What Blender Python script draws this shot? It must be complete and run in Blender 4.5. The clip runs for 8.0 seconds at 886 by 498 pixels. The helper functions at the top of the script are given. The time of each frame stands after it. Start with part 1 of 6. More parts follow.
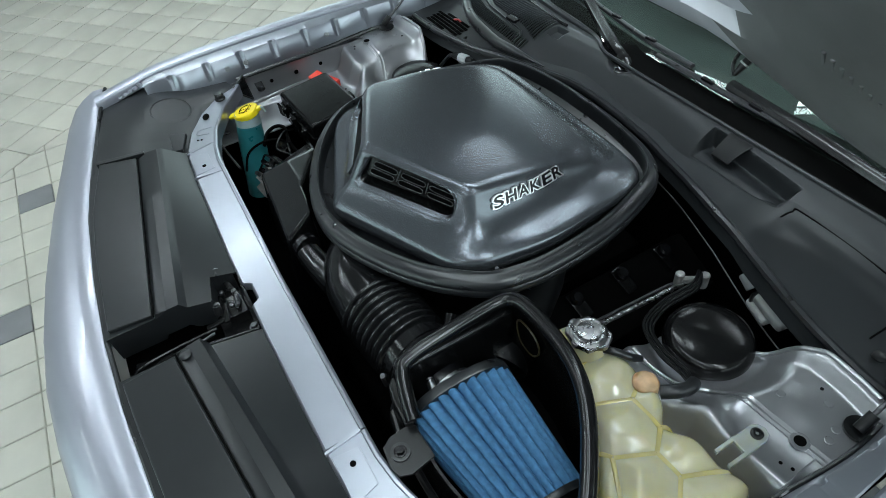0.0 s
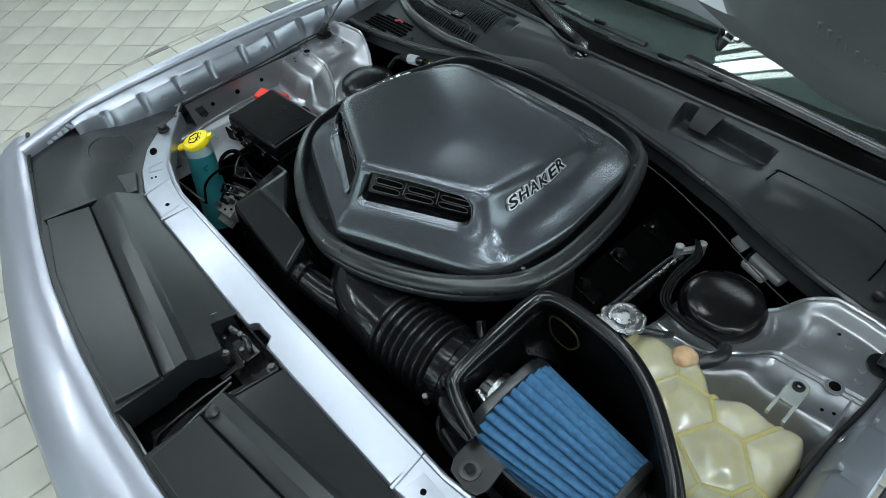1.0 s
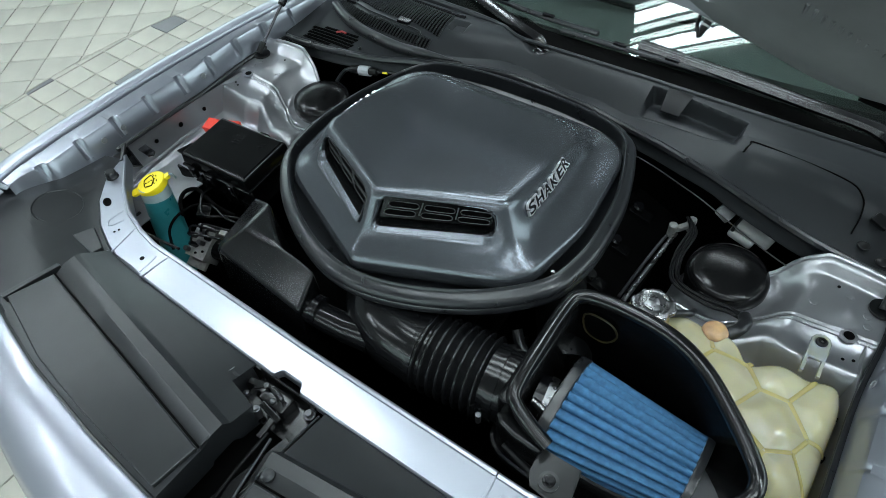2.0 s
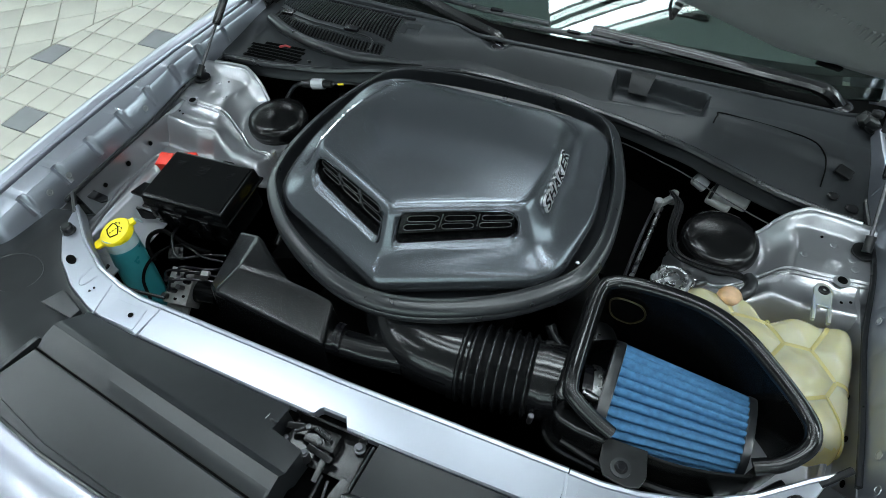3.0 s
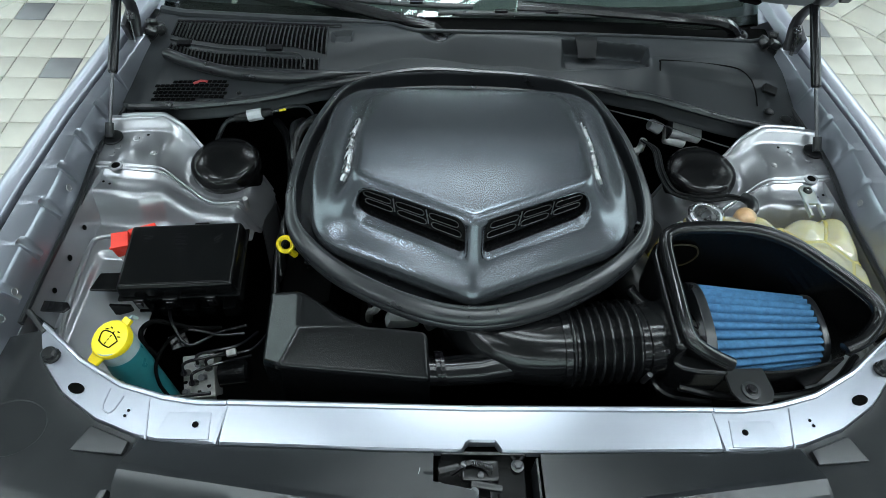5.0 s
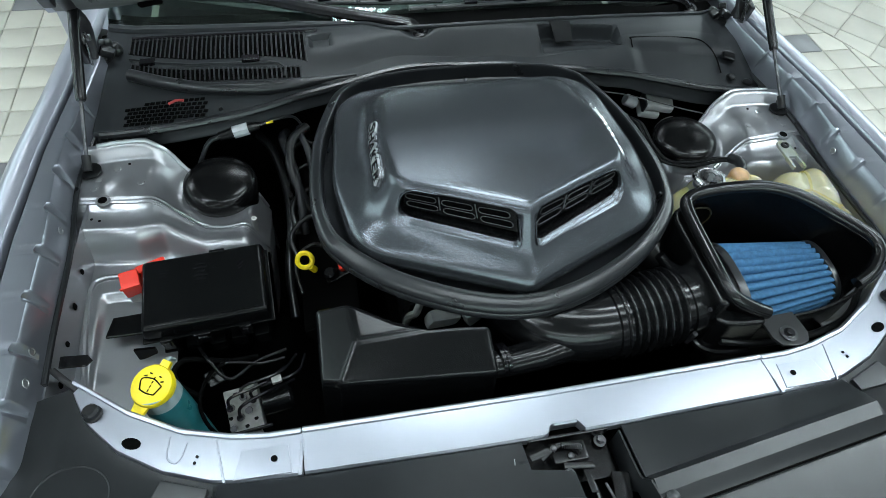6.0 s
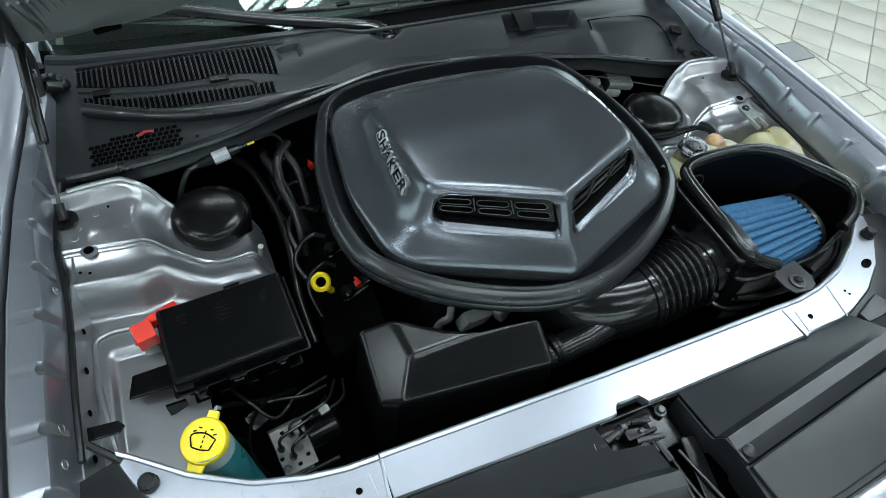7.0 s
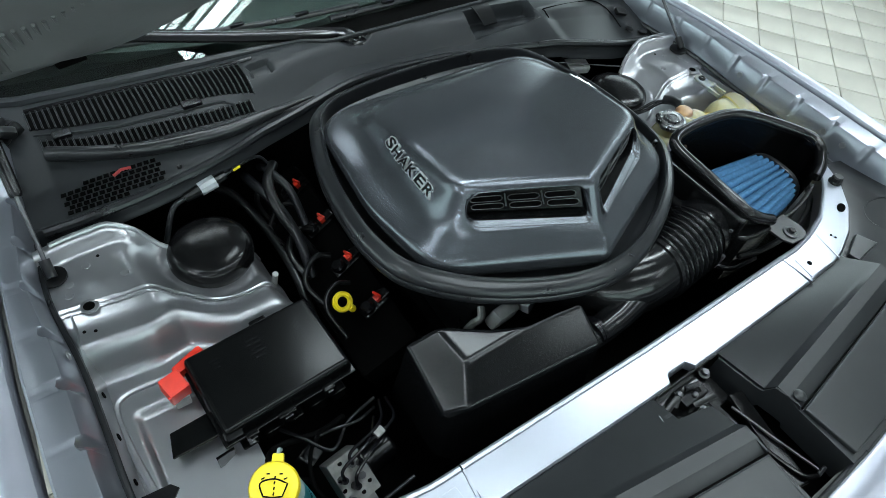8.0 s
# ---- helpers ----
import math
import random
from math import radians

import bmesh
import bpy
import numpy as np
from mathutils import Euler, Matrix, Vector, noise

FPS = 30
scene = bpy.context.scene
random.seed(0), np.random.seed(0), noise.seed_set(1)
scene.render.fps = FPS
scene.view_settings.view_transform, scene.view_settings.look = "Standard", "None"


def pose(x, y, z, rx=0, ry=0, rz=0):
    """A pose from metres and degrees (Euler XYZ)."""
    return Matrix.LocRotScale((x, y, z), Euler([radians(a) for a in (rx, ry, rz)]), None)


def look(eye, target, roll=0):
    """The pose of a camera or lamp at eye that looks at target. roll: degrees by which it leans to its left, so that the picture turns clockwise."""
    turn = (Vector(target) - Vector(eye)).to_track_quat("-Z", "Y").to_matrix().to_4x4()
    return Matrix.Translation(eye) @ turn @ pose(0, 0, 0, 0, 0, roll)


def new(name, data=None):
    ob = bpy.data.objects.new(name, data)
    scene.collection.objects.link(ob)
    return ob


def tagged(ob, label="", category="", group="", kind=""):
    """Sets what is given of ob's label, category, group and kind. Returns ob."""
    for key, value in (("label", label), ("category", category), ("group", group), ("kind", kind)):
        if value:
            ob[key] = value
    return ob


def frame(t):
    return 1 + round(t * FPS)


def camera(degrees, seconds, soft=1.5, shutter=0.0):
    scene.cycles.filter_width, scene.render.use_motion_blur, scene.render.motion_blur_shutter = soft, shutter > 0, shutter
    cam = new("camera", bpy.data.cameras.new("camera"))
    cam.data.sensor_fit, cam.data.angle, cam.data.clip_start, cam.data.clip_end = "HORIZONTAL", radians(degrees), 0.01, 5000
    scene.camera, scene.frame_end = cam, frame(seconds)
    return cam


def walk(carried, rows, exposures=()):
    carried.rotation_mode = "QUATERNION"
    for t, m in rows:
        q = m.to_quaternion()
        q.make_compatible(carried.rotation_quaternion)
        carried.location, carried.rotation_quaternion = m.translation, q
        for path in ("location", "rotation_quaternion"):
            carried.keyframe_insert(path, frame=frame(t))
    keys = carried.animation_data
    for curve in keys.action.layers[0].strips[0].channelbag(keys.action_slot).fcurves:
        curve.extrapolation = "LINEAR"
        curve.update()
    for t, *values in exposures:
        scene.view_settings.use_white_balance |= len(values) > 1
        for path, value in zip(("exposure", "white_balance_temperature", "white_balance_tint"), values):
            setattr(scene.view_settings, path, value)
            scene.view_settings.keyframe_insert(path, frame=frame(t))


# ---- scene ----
cam = camera(71.1, 8.0, 0.6)
PATH = [
    (0, (0.807, -0.014, 1.58), (-0.446, 0.559, 0.129), -7.5),
    (0.5, (0.752, -0.077, 1.59), (-0.419, 0.611, 0.12), -7.4),
    (1, (0.681, -0.133, 1.596), (-0.391, 0.664, 0.107), -7.1),
    (1.5, (0.601, -0.187, 1.605), (-0.358, 0.71, 0.096), -6.5),
    (2, (0.519, -0.227, 1.621), (-0.316, 0.76, 0.096), -5.7),
    (3.5, (0.259, -0.318, 1.636), (-0.167, 0.852, 0.071), -2.7),
    (4, (0.16, -0.334, 1.637), (-0.115, 0.865, 0.06), -1.3),
    (4.5, (0.055, -0.339, 1.638), (-0.071, 0.876, 0.055), 0.2),
    (6, (-0.269, -0.315, 1.627), (0.047, 0.866, 0.044), 5.2),
    (6.5, (-0.362, -0.288, 1.617), (0.097, 0.853, 0.04), 6.6),
    (7, (-0.455, -0.241, 1.609), (0.147, 0.842, 0.039), 8.1),
    (7.5, (-0.538, -0.198, 1.598), (0.191, 0.826, 0.042), 9.0),
    (8, (-0.61, -0.145, 1.578), (0.242, 0.808, 0.04), 9.8),
]
walk(cam, [(t, look(eye, target, roll)) for t, eye, target, roll in PATH], [(0, -0.32), (1, -0.29), (2, -0.18), (4, 0.03), (4.5, 0.04), (6, -0.03), (7, -0.12), (8, -0.10)])

# ---- light ----
world = bpy.data.worlds.new("room_air")
world.use_nodes = True
world.node_tree.nodes["Background"].inputs["Color"].default_value = (0.75, 0.82, 0.9, 1)
world.node_tree.nodes["Background"].inputs["Strength"].default_value = 0.05
scene.world = world
scene.view_settings.exposure = 0.0
CEILING = 3.3
LAMP_POWER = 8.0
LAMP_TINT = (0.815, 0.955, 1.02)
WINDOW_POWER = {"east": 110, "west": 60}


# ---- materials ----
def mat(name, col, rough, metal=0.0, var=0.12, scale=18.0, bump=0.0, bscale=260.0, coat=0.0, rvar=0.08, spec=0.5, sss=0.0, rand=0.0):
    """Painted, moulded or woven surface: base colour with stains and grain, uneven gloss and fine relief."""
    m = bpy.data.materials.new(name)
    m.use_nodes = True
    nt = m.node_tree
    n, link = nt.nodes, nt.links.new
    b = n["Principled BSDF"]
    tc = n.new("ShaderNodeTexCoord")
    big = n.new("ShaderNodeTexNoise")
    big.inputs["Scale"].default_value, big.inputs["Detail"].default_value = scale, 6
    link(tc.outputs["Object"], big.inputs["Vector"])
    fine = n.new("ShaderNodeTexNoise")
    fine.inputs["Scale"].default_value, fine.inputs["Detail"].default_value = bscale, 3
    link(tc.outputs["Object"], fine.inputs["Vector"])
    mix = n.new("ShaderNodeMix")
    mix.data_type = "RGBA"
    lo = [c * (1 - var) for c in col] + [1]
    hi = [min(1, c * (1 + var)) for c in col] + [1]
    mix.inputs["A"].default_value, mix.inputs["B"].default_value = lo, hi
    ramp = n.new("ShaderNodeMapRange")
    ramp.inputs["From Min"].default_value, ramp.inputs["From Max"].default_value = 0.3, 0.7
    link(big.outputs["Fac"], ramp.inputs["Value"])
    link(ramp.outputs["Result"], mix.inputs["Factor"])
    out = mix.outputs["Result"]
    if rand:
        info = n.new("ShaderNodeObjectInfo")
        hsv = n.new("ShaderNodeHueSaturation")
        rr = n.new("ShaderNodeMapRange")
        rr.inputs["To Min"].default_value, rr.inputs["To Max"].default_value = 1 - rand, 1 + rand
        link(info.outputs["Random"], rr.inputs["Value"])
        link(rr.outputs["Result"], hsv.inputs["Value"])
        link(out, hsv.inputs["Color"])
        out = hsv.outputs["Color"]
    link(out, b.inputs["Base Color"])
    rg = n.new("ShaderNodeMapRange")
    rg.inputs["To Min"].default_value, rg.inputs["To Max"].default_value = max(0.02, rough - rvar), min(1, rough + rvar)
    link(big.outputs["Fac"], rg.inputs["Value"])
    link(rg.outputs["Result"], b.inputs["Roughness"])
    b.inputs["Metallic"].default_value = metal
    b.inputs["Specular IOR Level"].default_value = spec
    if coat:
        b.inputs["Coat Weight"].default_value, b.inputs["Coat Roughness"].default_value = coat, 0.06
    if sss:
        b.inputs["Subsurface Weight"].default_value = sss
        b.inputs["Subsurface Radius"].default_value = (0.02, 0.016, 0.006)
        b.inputs["Subsurface Scale"].default_value = 1.0
    if bump:
        bp = n.new("ShaderNodeBump")
        bp.inputs["Strength"].default_value, bp.inputs["Distance"].default_value = bump, 0.002
        link(fine.outputs["Fac"], bp.inputs["Height"])
        link(bp.outputs["Normal"], b.inputs["Normal"])
    return m


def glow(name, col, strength):
    m = bpy.data.materials.new(name)
    m.use_nodes = True
    b = m.node_tree.nodes["Principled BSDF"]
    b.inputs["Emission Color"].default_value = (*col, 1)
    b.inputs["Emission Strength"].default_value = strength
    return m


def glass(name, col, rough=0.0):
    m = bpy.data.materials.new(name)
    m.use_nodes = True
    b = m.node_tree.nodes["Principled BSDF"]
    b.inputs["Base Color"].default_value = (*col, 1)
    b.inputs["Transmission Weight"].default_value = 1
    b.inputs["Roughness"].default_value = rough
    b.inputs["IOR"].default_value = 1.5
    return m


SILVER = mat("silver_paint", (0.38, 0.39, 0.445), 0.35, 0.75, 0.03, 5, 0.0, 1500, 0.4, 0.02)
BAY = mat("bay_silver", (0.36, 0.365, 0.38), 0.29, 0.78, 0.04, 9, 0.004, 500, 0.0, 0.01)
RAILM = mat("rail_silver", (0.305, 0.32, 0.36), 0.29, 0.8, 0.03, 6, 0.01, 500, 0.15, 0.012)
MATT = mat("scoop_satin", (0.100, 0.108, 0.120), 0.24, 0.75, 0.015, 5, 0.0, 1400, 0.0, 0.006, 0.5)
RUBBER = mat("seal_rubber", (0.012, 0.013, 0.0145), 0.28, 0, 0.15, 30, 0.0, 400, 0, 0.02)
PLASTIC = mat("grained_plastic", (0.0048, 0.0052, 0.0056), 0.28, 0, 0.15, 25, 0.0, 1500, 0, 0.02, 0.4)
COWLM = mat("cowl_plastic", (0.0175, 0.0193, 0.0212), 0.38, 0, 0.12, 12, 0.0, 1300, 0, 0.02, 0.22)
GLOSSY = mat("smooth_black", (0.005, 0.005, 0.006), 0.20, 0, 0.2, 30, 0.02, 300, 0, 0.03, 0.30)
# Near-black: paints shade in holes and the deep bay; also print, plugs, looms
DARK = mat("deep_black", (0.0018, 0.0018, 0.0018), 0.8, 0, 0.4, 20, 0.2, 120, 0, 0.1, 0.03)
BADGE = mat("bright_badge", (0.78, 0.78, 0.79), 0.28, 0.85, 0.05, 40, 0.0, 300, 0, 0.05)
STEEL = mat("zinc_steel", (0.55, 0.55, 0.53), 0.35, 1.0, 0.15, 60, 0.1, 600)
ALLOY = mat("cast_alloy", (0.33, 0.33, 0.32), 0.5, 0.6, 0.25, 60, 0.2, 400)
BLUE = mat("blue_cotton", (0.046, 0.130, 0.245), 0.85, 0, 0.2, 120, 0.35, 1200, 0, 0.05, 0.2)
TANK = mat("aged_clear_plastic", (0.40, 0.372, 0.242), 0.16, 0, 0.10, 14, 0.02, 90, 0, 0.03, 0.5, 0.7)
YELLOW = mat("yellow_plastic", (0.86, 0.66, 0.01), 0.38, 0, 0.08, 40)
RED = mat("red_plastic", (0.72, 0.03, 0.012), 0.4, 0, 0.1, 40)
ORANGE = mat("orange_stain", (0.47, 0.30, 0.17), 0.34, 0, 0.3, 50, 0, 100, 0, 0.05, 0.5, 0.5)
TEAL = mat("teal_washer_bottle", (0.02, 0.15, 0.165), 0.3, 0, 0.2, 20)
GRILLE = mat("grille_plastic", (0.05, 0.052, 0.055), 0.3, 0.3, 0.1, 40)
RIB = mat("amber_seam_plastic", (0.45, 0.375, 0.155), 0.22, 0, 0.12, 20, 0.0, 90, 0, 0.05, 0.5, 0.7)
MILKY = mat("milky_plastic", (0.46, 0.475, 0.47), 0.4, 0, 0.12, 30)
GREY = mat("grey_plastic", (0.42, 0.44, 0.46), 0.45, 0, 0.1, 40)
COWLDARK = mat("taped_loom_black", (0.0036, 0.0040, 0.0044), 0.40, 0, 0.2, 12, 0.05, 1300, 0, 0.03, 0.16)
TEALTOP = mat("cloudy_bottle_neck", (0.27, 0.345, 0.35), 0.35, 0, 0.2, 25)
TABM = mat("cloudy_tab_plastic", (0.27, 0.29, 0.275), 0.25, 0, 0.1, 30, 0, 100, 0, 0.05, 0.5, 0.5)
RODM = mat("dull_rod_steel", (0.085, 0.085, 0.09), 0.35, 0.8, 0.1, 60)
CAPM = mat("pressed_cap_steel", (0.22, 0.22, 0.225), 0.28, 1.0, 0.15, 90, 0.15, 500)
SHELLM = mat("resonator_plastic", (0.0038, 0.0041, 0.0045), 0.20, 0, 0.15, 25, 0.0, 1500, 0, 0.02, 0.32)
BLACKBOX = mat("black_housing_plastic", (0.003, 0.0032, 0.0034), 0.20, 0, 0.15, 25, 0.0, 1500, 0, 0.02, 0.2)
COVERM = mat("grained_cover_plastic", (0.0130, 0.0142, 0.0154), 0.30, 0, 0.12, 25, 0.03, 1500, 0, 0.02, 0.40)
ALLOYPALE = mat("pale_cast_alloy", (0.21, 0.207, 0.20), 0.55, 0.3, 0.3, 70, 0.3, 400)
CAPBLACK = mat("strut_cap_plastic", (0.004, 0.004, 0.0043), 0.20, 0, 0.1, 20, 0.0, 300, 0, 0.015, 0.28)
WIPERM = mat("wiper_black_paint", (0.006, 0.006, 0.0065), 0.18, 0, 0.1, 20, 0.0, 300, 0.2, 0.02, 0.45)
FUSEM = mat("fuse_box_plastic", (0.0028, 0.0030, 0.0032), 0.18, 0, 0.15, 25, 0.0, 1500, 0, 0.02, 0.15)
ELBOW = mat("intake_plastic", (0.0050, 0.0052, 0.0056), 0.17, 0, 0.15, 25, 0.0, 300, 0, 0.015, 0.38)
BOXM = mat("filter_box_plastic", (0.0045, 0.0047, 0.005), 0.22, 0, 0.15, 25, 0.01, 900, 0, 0.03, 0.36)
TILE = mat("cream_tile", (0.47, 0.452, 0.392), 0.42, 0, 0.10, 5, 0.1, 60, 0, 0.1, 0.4, 0, 0.07)
DARKTILE = mat("slate_tile", (0.17, 0.17, 0.175), 0.38, 0, 0.12, 8, 0.1, 60, 0, 0.1)
GROUT = mat("grout", (0.42, 0.405, 0.345), 0.85, 0, 0.15, 9, 0.3, 200)
WALL = mat("painted_wall", (0.30, 0.31, 0.315), 0.7, 0, 0.06, 2, 0.1, 80)
CEIL = mat("ceiling_white", (0.20, 0.205, 0.21), 0.8, 0, 0.05, 2, 0.1, 60)
LINER = mat("hood_underside", (0.135, 0.139, 0.139), 0.36, 0, 0.25, 6, 0.05, 160, 0, 0.06)
# Paler copy of the silver, brightness put in for the scoop's reflection
UNDERSILVER = mat("brightened_hood_silver", (0.50, 0.51, 0.55), 0.45, 0.3, 0.05, 6)
TUBE = glow("tube_light", (0.845, 0.965, 0.985), 14)
SCREEN = glass("windscreen_glass", (0.45, 0.58, 0.52))
UPHOLSTERY = mat("dark_dashboard", (0.030, 0.031, 0.032), 0.6, 0, 0.2, 10, 0.3, 500)


# ---- mesh tools ----
ORG = {}


def thing(name, base, label, category, group="", kind=""):
    """An empty at the base of a thing; its parts hang from it."""
    ob = new(name)
    ob.empty_display_size = 0.02
    ob.location = base
    ORG[ob] = Vector(base)
    return tagged(ob, label, category, group, kind)


def part(name, bm, material, parent=None, label="", sharp=38, smooth=True):
    """Links a bmesh in world places as one mesh under a thing or a part."""
    if parent is not None:
        bmesh.ops.translate(bm, verts=bm.verts, vec=-ORG[parent])
    bmesh.ops.recalc_face_normals(bm, faces=bm.faces)
    me = bpy.data.meshes.new(name)
    bm.to_mesh(me)
    bm.free()
    for m in (material if isinstance(material, (list, tuple)) else [material]):
        me.materials.append(m)
    if smooth:
        for p in me.polygons:
            p.use_smooth = True
        me.set_sharp_from_angle(angle=radians(sharp))
    ob = new(name, me)
    if smooth and 8 <= len(me.vertices) < 3000:
        ob.modifiers.new("flat_faces", "WEIGHTED_NORMAL").keep_sharp = True
    if parent is not None:
        ob.parent = parent
        ORG[ob] = ORG[parent]
    return tagged(ob, label)


def single(name, bm, material, label, category, group="", kind="", sharp=38, base=(0, 0, 0)):
    """A thing of one mesh, with its origin at base."""
    bmesh.ops.translate(bm, verts=bm.verts, vec=-Vector(base))
    ob = part(name, bm, material, None, label, sharp)
    ob.location = base
    ORG[ob] = Vector(base)
    return tagged(ob, label, category, group, kind)


def spline(pts, n=8, closed=False):
    """Catmull-Rom through the points, n steps a span."""
    P = [Vector(p) for p in pts]
    out, k = [], len(P)
    for i in range(k if closed else k - 1):
        if closed:
            a, b, c, d = P[i - 1], P[i], P[(i + 1) % k], P[(i + 2) % k]
        else:
            b, c = P[i], P[i + 1]
            a = P[i - 1] if i else b * 2 - c
            d = P[i + 2] if i + 2 < k else c * 2 - b
        for j in range(n):
            t = j / n
            out.append(0.5 * ((2 * b) + (c - a) * t + (2 * a - 5 * b + 4 * c - d) * t * t + (3 * b - a - 3 * c + d) * t ** 3))
    if not closed:
        out.append(P[-1])
    return out


def loft(rings, around=True, cap0=False, cap1=False, bm=None):
    """Skin over rings of equal count."""
    bm = bm or bmesh.new()
    vs = [[bm.verts.new(p) for p in r] for r in rings]
    n = len(rings[0])
    for a, b in zip(vs, vs[1:]):
        for i in range(n if around else n - 1):
            j = (i + 1) % n
            bm.faces.new((a[i], a[j], b[j], b[i]))
    if cap0:
        bm.faces.new(vs[0][::-1])
    if cap1:
        bm.faces.new(vs[-1])
    return bm


def sweep(path, r, seg=10, caps=True, bm=None, flat=1.0):
    """A tube along a path; r is one radius or one for each point."""
    P = [Vector(p) for p in path]
    R = r if isinstance(r, (list, tuple)) else [r] * len(P)
    up = None
    rings = []
    for i, p in enumerate(P):
        t = (P[min(i + 1, len(P) - 1)] - P[max(i - 1, 0)]).normalized()
        if up is None:
            up = t.orthogonal().normalized() if abs(t.z) > 0.9 else (Vector((0, 0, 1)) - t * t.z).normalized()
        up = (up - t * up.dot(t)).normalized()
        side = t.cross(up)
        rings.append([p + (up * math.sin(a) * flat + side * math.cos(a)) * R[i] for a in (2 * math.pi * k / seg for k in range(seg))])
    return loft(rings, True, caps, caps, bm)


def lathe(profile, c, seg=32, m=None, bm=None):
    """Turned form: profile of (radius, height), about the z axis through c, or through the pose m."""
    bm = bm or bmesh.new()
    m = m or Matrix.Translation(c)
    rings = [[m @ Vector((r * math.cos(a), r * math.sin(a), h)) for a in (2 * math.pi * k / seg for k in range(seg))] for r, h in profile]
    return loft(rings, True, True, True, bm)


def bevel(bm, w, seg=2, angle=25):
    bm.normal_update()
    es = [e for e in bm.edges if len(e.link_faces) == 2 and e.calc_face_angle(0) > radians(angle)]
    if es and w:
        bmesh.ops.bevel(bm, geom=es, offset=w, segments=seg, affect="EDGES", profile=0.6, clamp_overlap=True)
    return bm


def slab(pts, z0, z1, w=0.0, m=None, seg=2):
    """A flat outline given thickness from z0 to z1, edges rounded by w."""
    bm = bmesh.new()
    m = m or Matrix()
    loft([[m @ Vector((p[0], p[1], z)) for p in pts] for z in (z0, z1)], True, True, True, bm)
    bmesh.ops.recalc_face_normals(bm, faces=bm.faces)
    return bevel(bm, w, seg) if w else bm


def block(c, size, w=0.0, m=None, seg=2, taper=1.0):
    """A box centred at c, or at the pose m; taper narrows its top."""
    x, y, z = (s / 2 for s in size)
    m = m or Matrix.Translation(c)
    bm = bmesh.new()
    lo = [m @ Vector(p) for p in ((-x, -y, -z), (x, -y, -z), (x, y, -z), (-x, y, -z))]
    hi = [m @ Vector((p[0] * taper, p[1] * taper, z)) for p in ((-x, -y), (x, -y), (x, y), (-x, y))]
    loft([lo, hi], True, True, True, bm)
    bmesh.ops.recalc_face_normals(bm, faces=bm.faces)
    return bevel(bm, w, seg) if w else bm


def sheet(f, us, vs, thick=0.002, down=None):
    """A pressed sheet: f(u, v) gives its top; its underside lies thick below."""
    bm = bmesh.new()
    down = Vector(down or (0, 0, -thick))
    top = [[bm.verts.new(f(u, v)) for u in us] for v in vs]
    low = [[bm.verts.new(w.co + down) for w in r] for r in top]
    nu, nv = len(us), len(vs)
    for i in range(nv - 1):
        for j in range(nu - 1):
            bm.faces.new((top[i][j], top[i][j + 1], top[i + 1][j + 1], top[i + 1][j]))
            bm.faces.new((low[i][j], low[i + 1][j], low[i + 1][j + 1], low[i][j + 1]))
    rim = [(0, j) for j in range(nu)] + [(i, nu - 1) for i in range(1, nv)] + [(nv - 1, j) for j in range(nu - 2, -1, -1)] + [(i, 0) for i in range(nv - 2, 0, -1)]
    for (a, b), (c, d) in zip(rim, rim[1:] + rim[:1]):
        bm.faces.new((top[a][b], low[a][b], low[c][d], top[c][d]))
    return bm


def span(a, b, n):
    return [a + (b - a) * i / n for i in range(n + 1)]


def smooth(a, b, x):
    t = min(1, max(0, (x - a) / (b - a)))
    return t * t * (3 - 2 * t)


def along(a, b):
    """The pose at a whose z axis points to b."""
    a, b = Vector(a), Vector(b)
    return Matrix.Translation(a) @ (b - a).to_track_quat("Z", "Y").to_matrix().to_4x4()


def bolt(c, r, h, material, parent=None, name="bolt", m=None, label=""):
    """A hexagon head on a washer."""
    m = m or Matrix.Translation(c)
    bm = lathe([(r * 1.5, 0), (r * 1.5, h * 0.25), (r * 1.1, h * 0.3)], c, 18, m)
    lathe([(r, h * 0.3), (r, h * 0.92), (r * 0.85, h)], c, 6, m, bm)
    return part(name, bm, material, parent, label, 20)


def cut(ob, cutters, sharp=50):
    """Takes the cutters out of a mesh for good, with its rounding."""
    for c in cutters:
        mod = ob.modifiers.new("cut", "BOOLEAN")
        mod.operation, mod.object, mod.solver = "DIFFERENCE", c, "EXACT"
    me = bpy.data.meshes.new_from_object(ob.evaluated_get(bpy.context.evaluated_depsgraph_get()))
    old = ob.data
    ob.modifiers.clear()
    ob.data = me
    bpy.data.meshes.remove(old)
    for c in cutters:
        bpy.data.objects.remove(c)
    me.set_sharp_from_angle(angle=radians(sharp))
    return ob


# ---- setting ----
room = single("floor", block((0, 1.2, -0.03), (21, 21, 0.04)), GROUT, "pale grout bed under the showroom's cream floor tiles", "floor", "", "structure")


TABLE_C, TABLE_R = (-0.095, 0.787), 2.50


def tile_mesh(poly, c, name="tile", h=0.012, chamfer=0.003):
    """One floor tile: a convex outline round c with a chamfered top edge."""
    mid = Vector((sum(p[0] for p in poly) / len(poly), sum(p[1] for p in poly) / len(poly)))
    rings = []
    for z, inset in ((-h, 0), (-chamfer * 0.6, 0), (0, chamfer)):
        ring = []
        for p in poly:
            v = Vector(p)
            d = mid - v
            v = v + d.normalized() * min(inset * 1.4, d.length * 0.5) if inset else v
            ring.append(Vector((v.x - c[0], v.y - c[1], z)))
        rings.append(ring)
    return loft(rings, True, False, True)


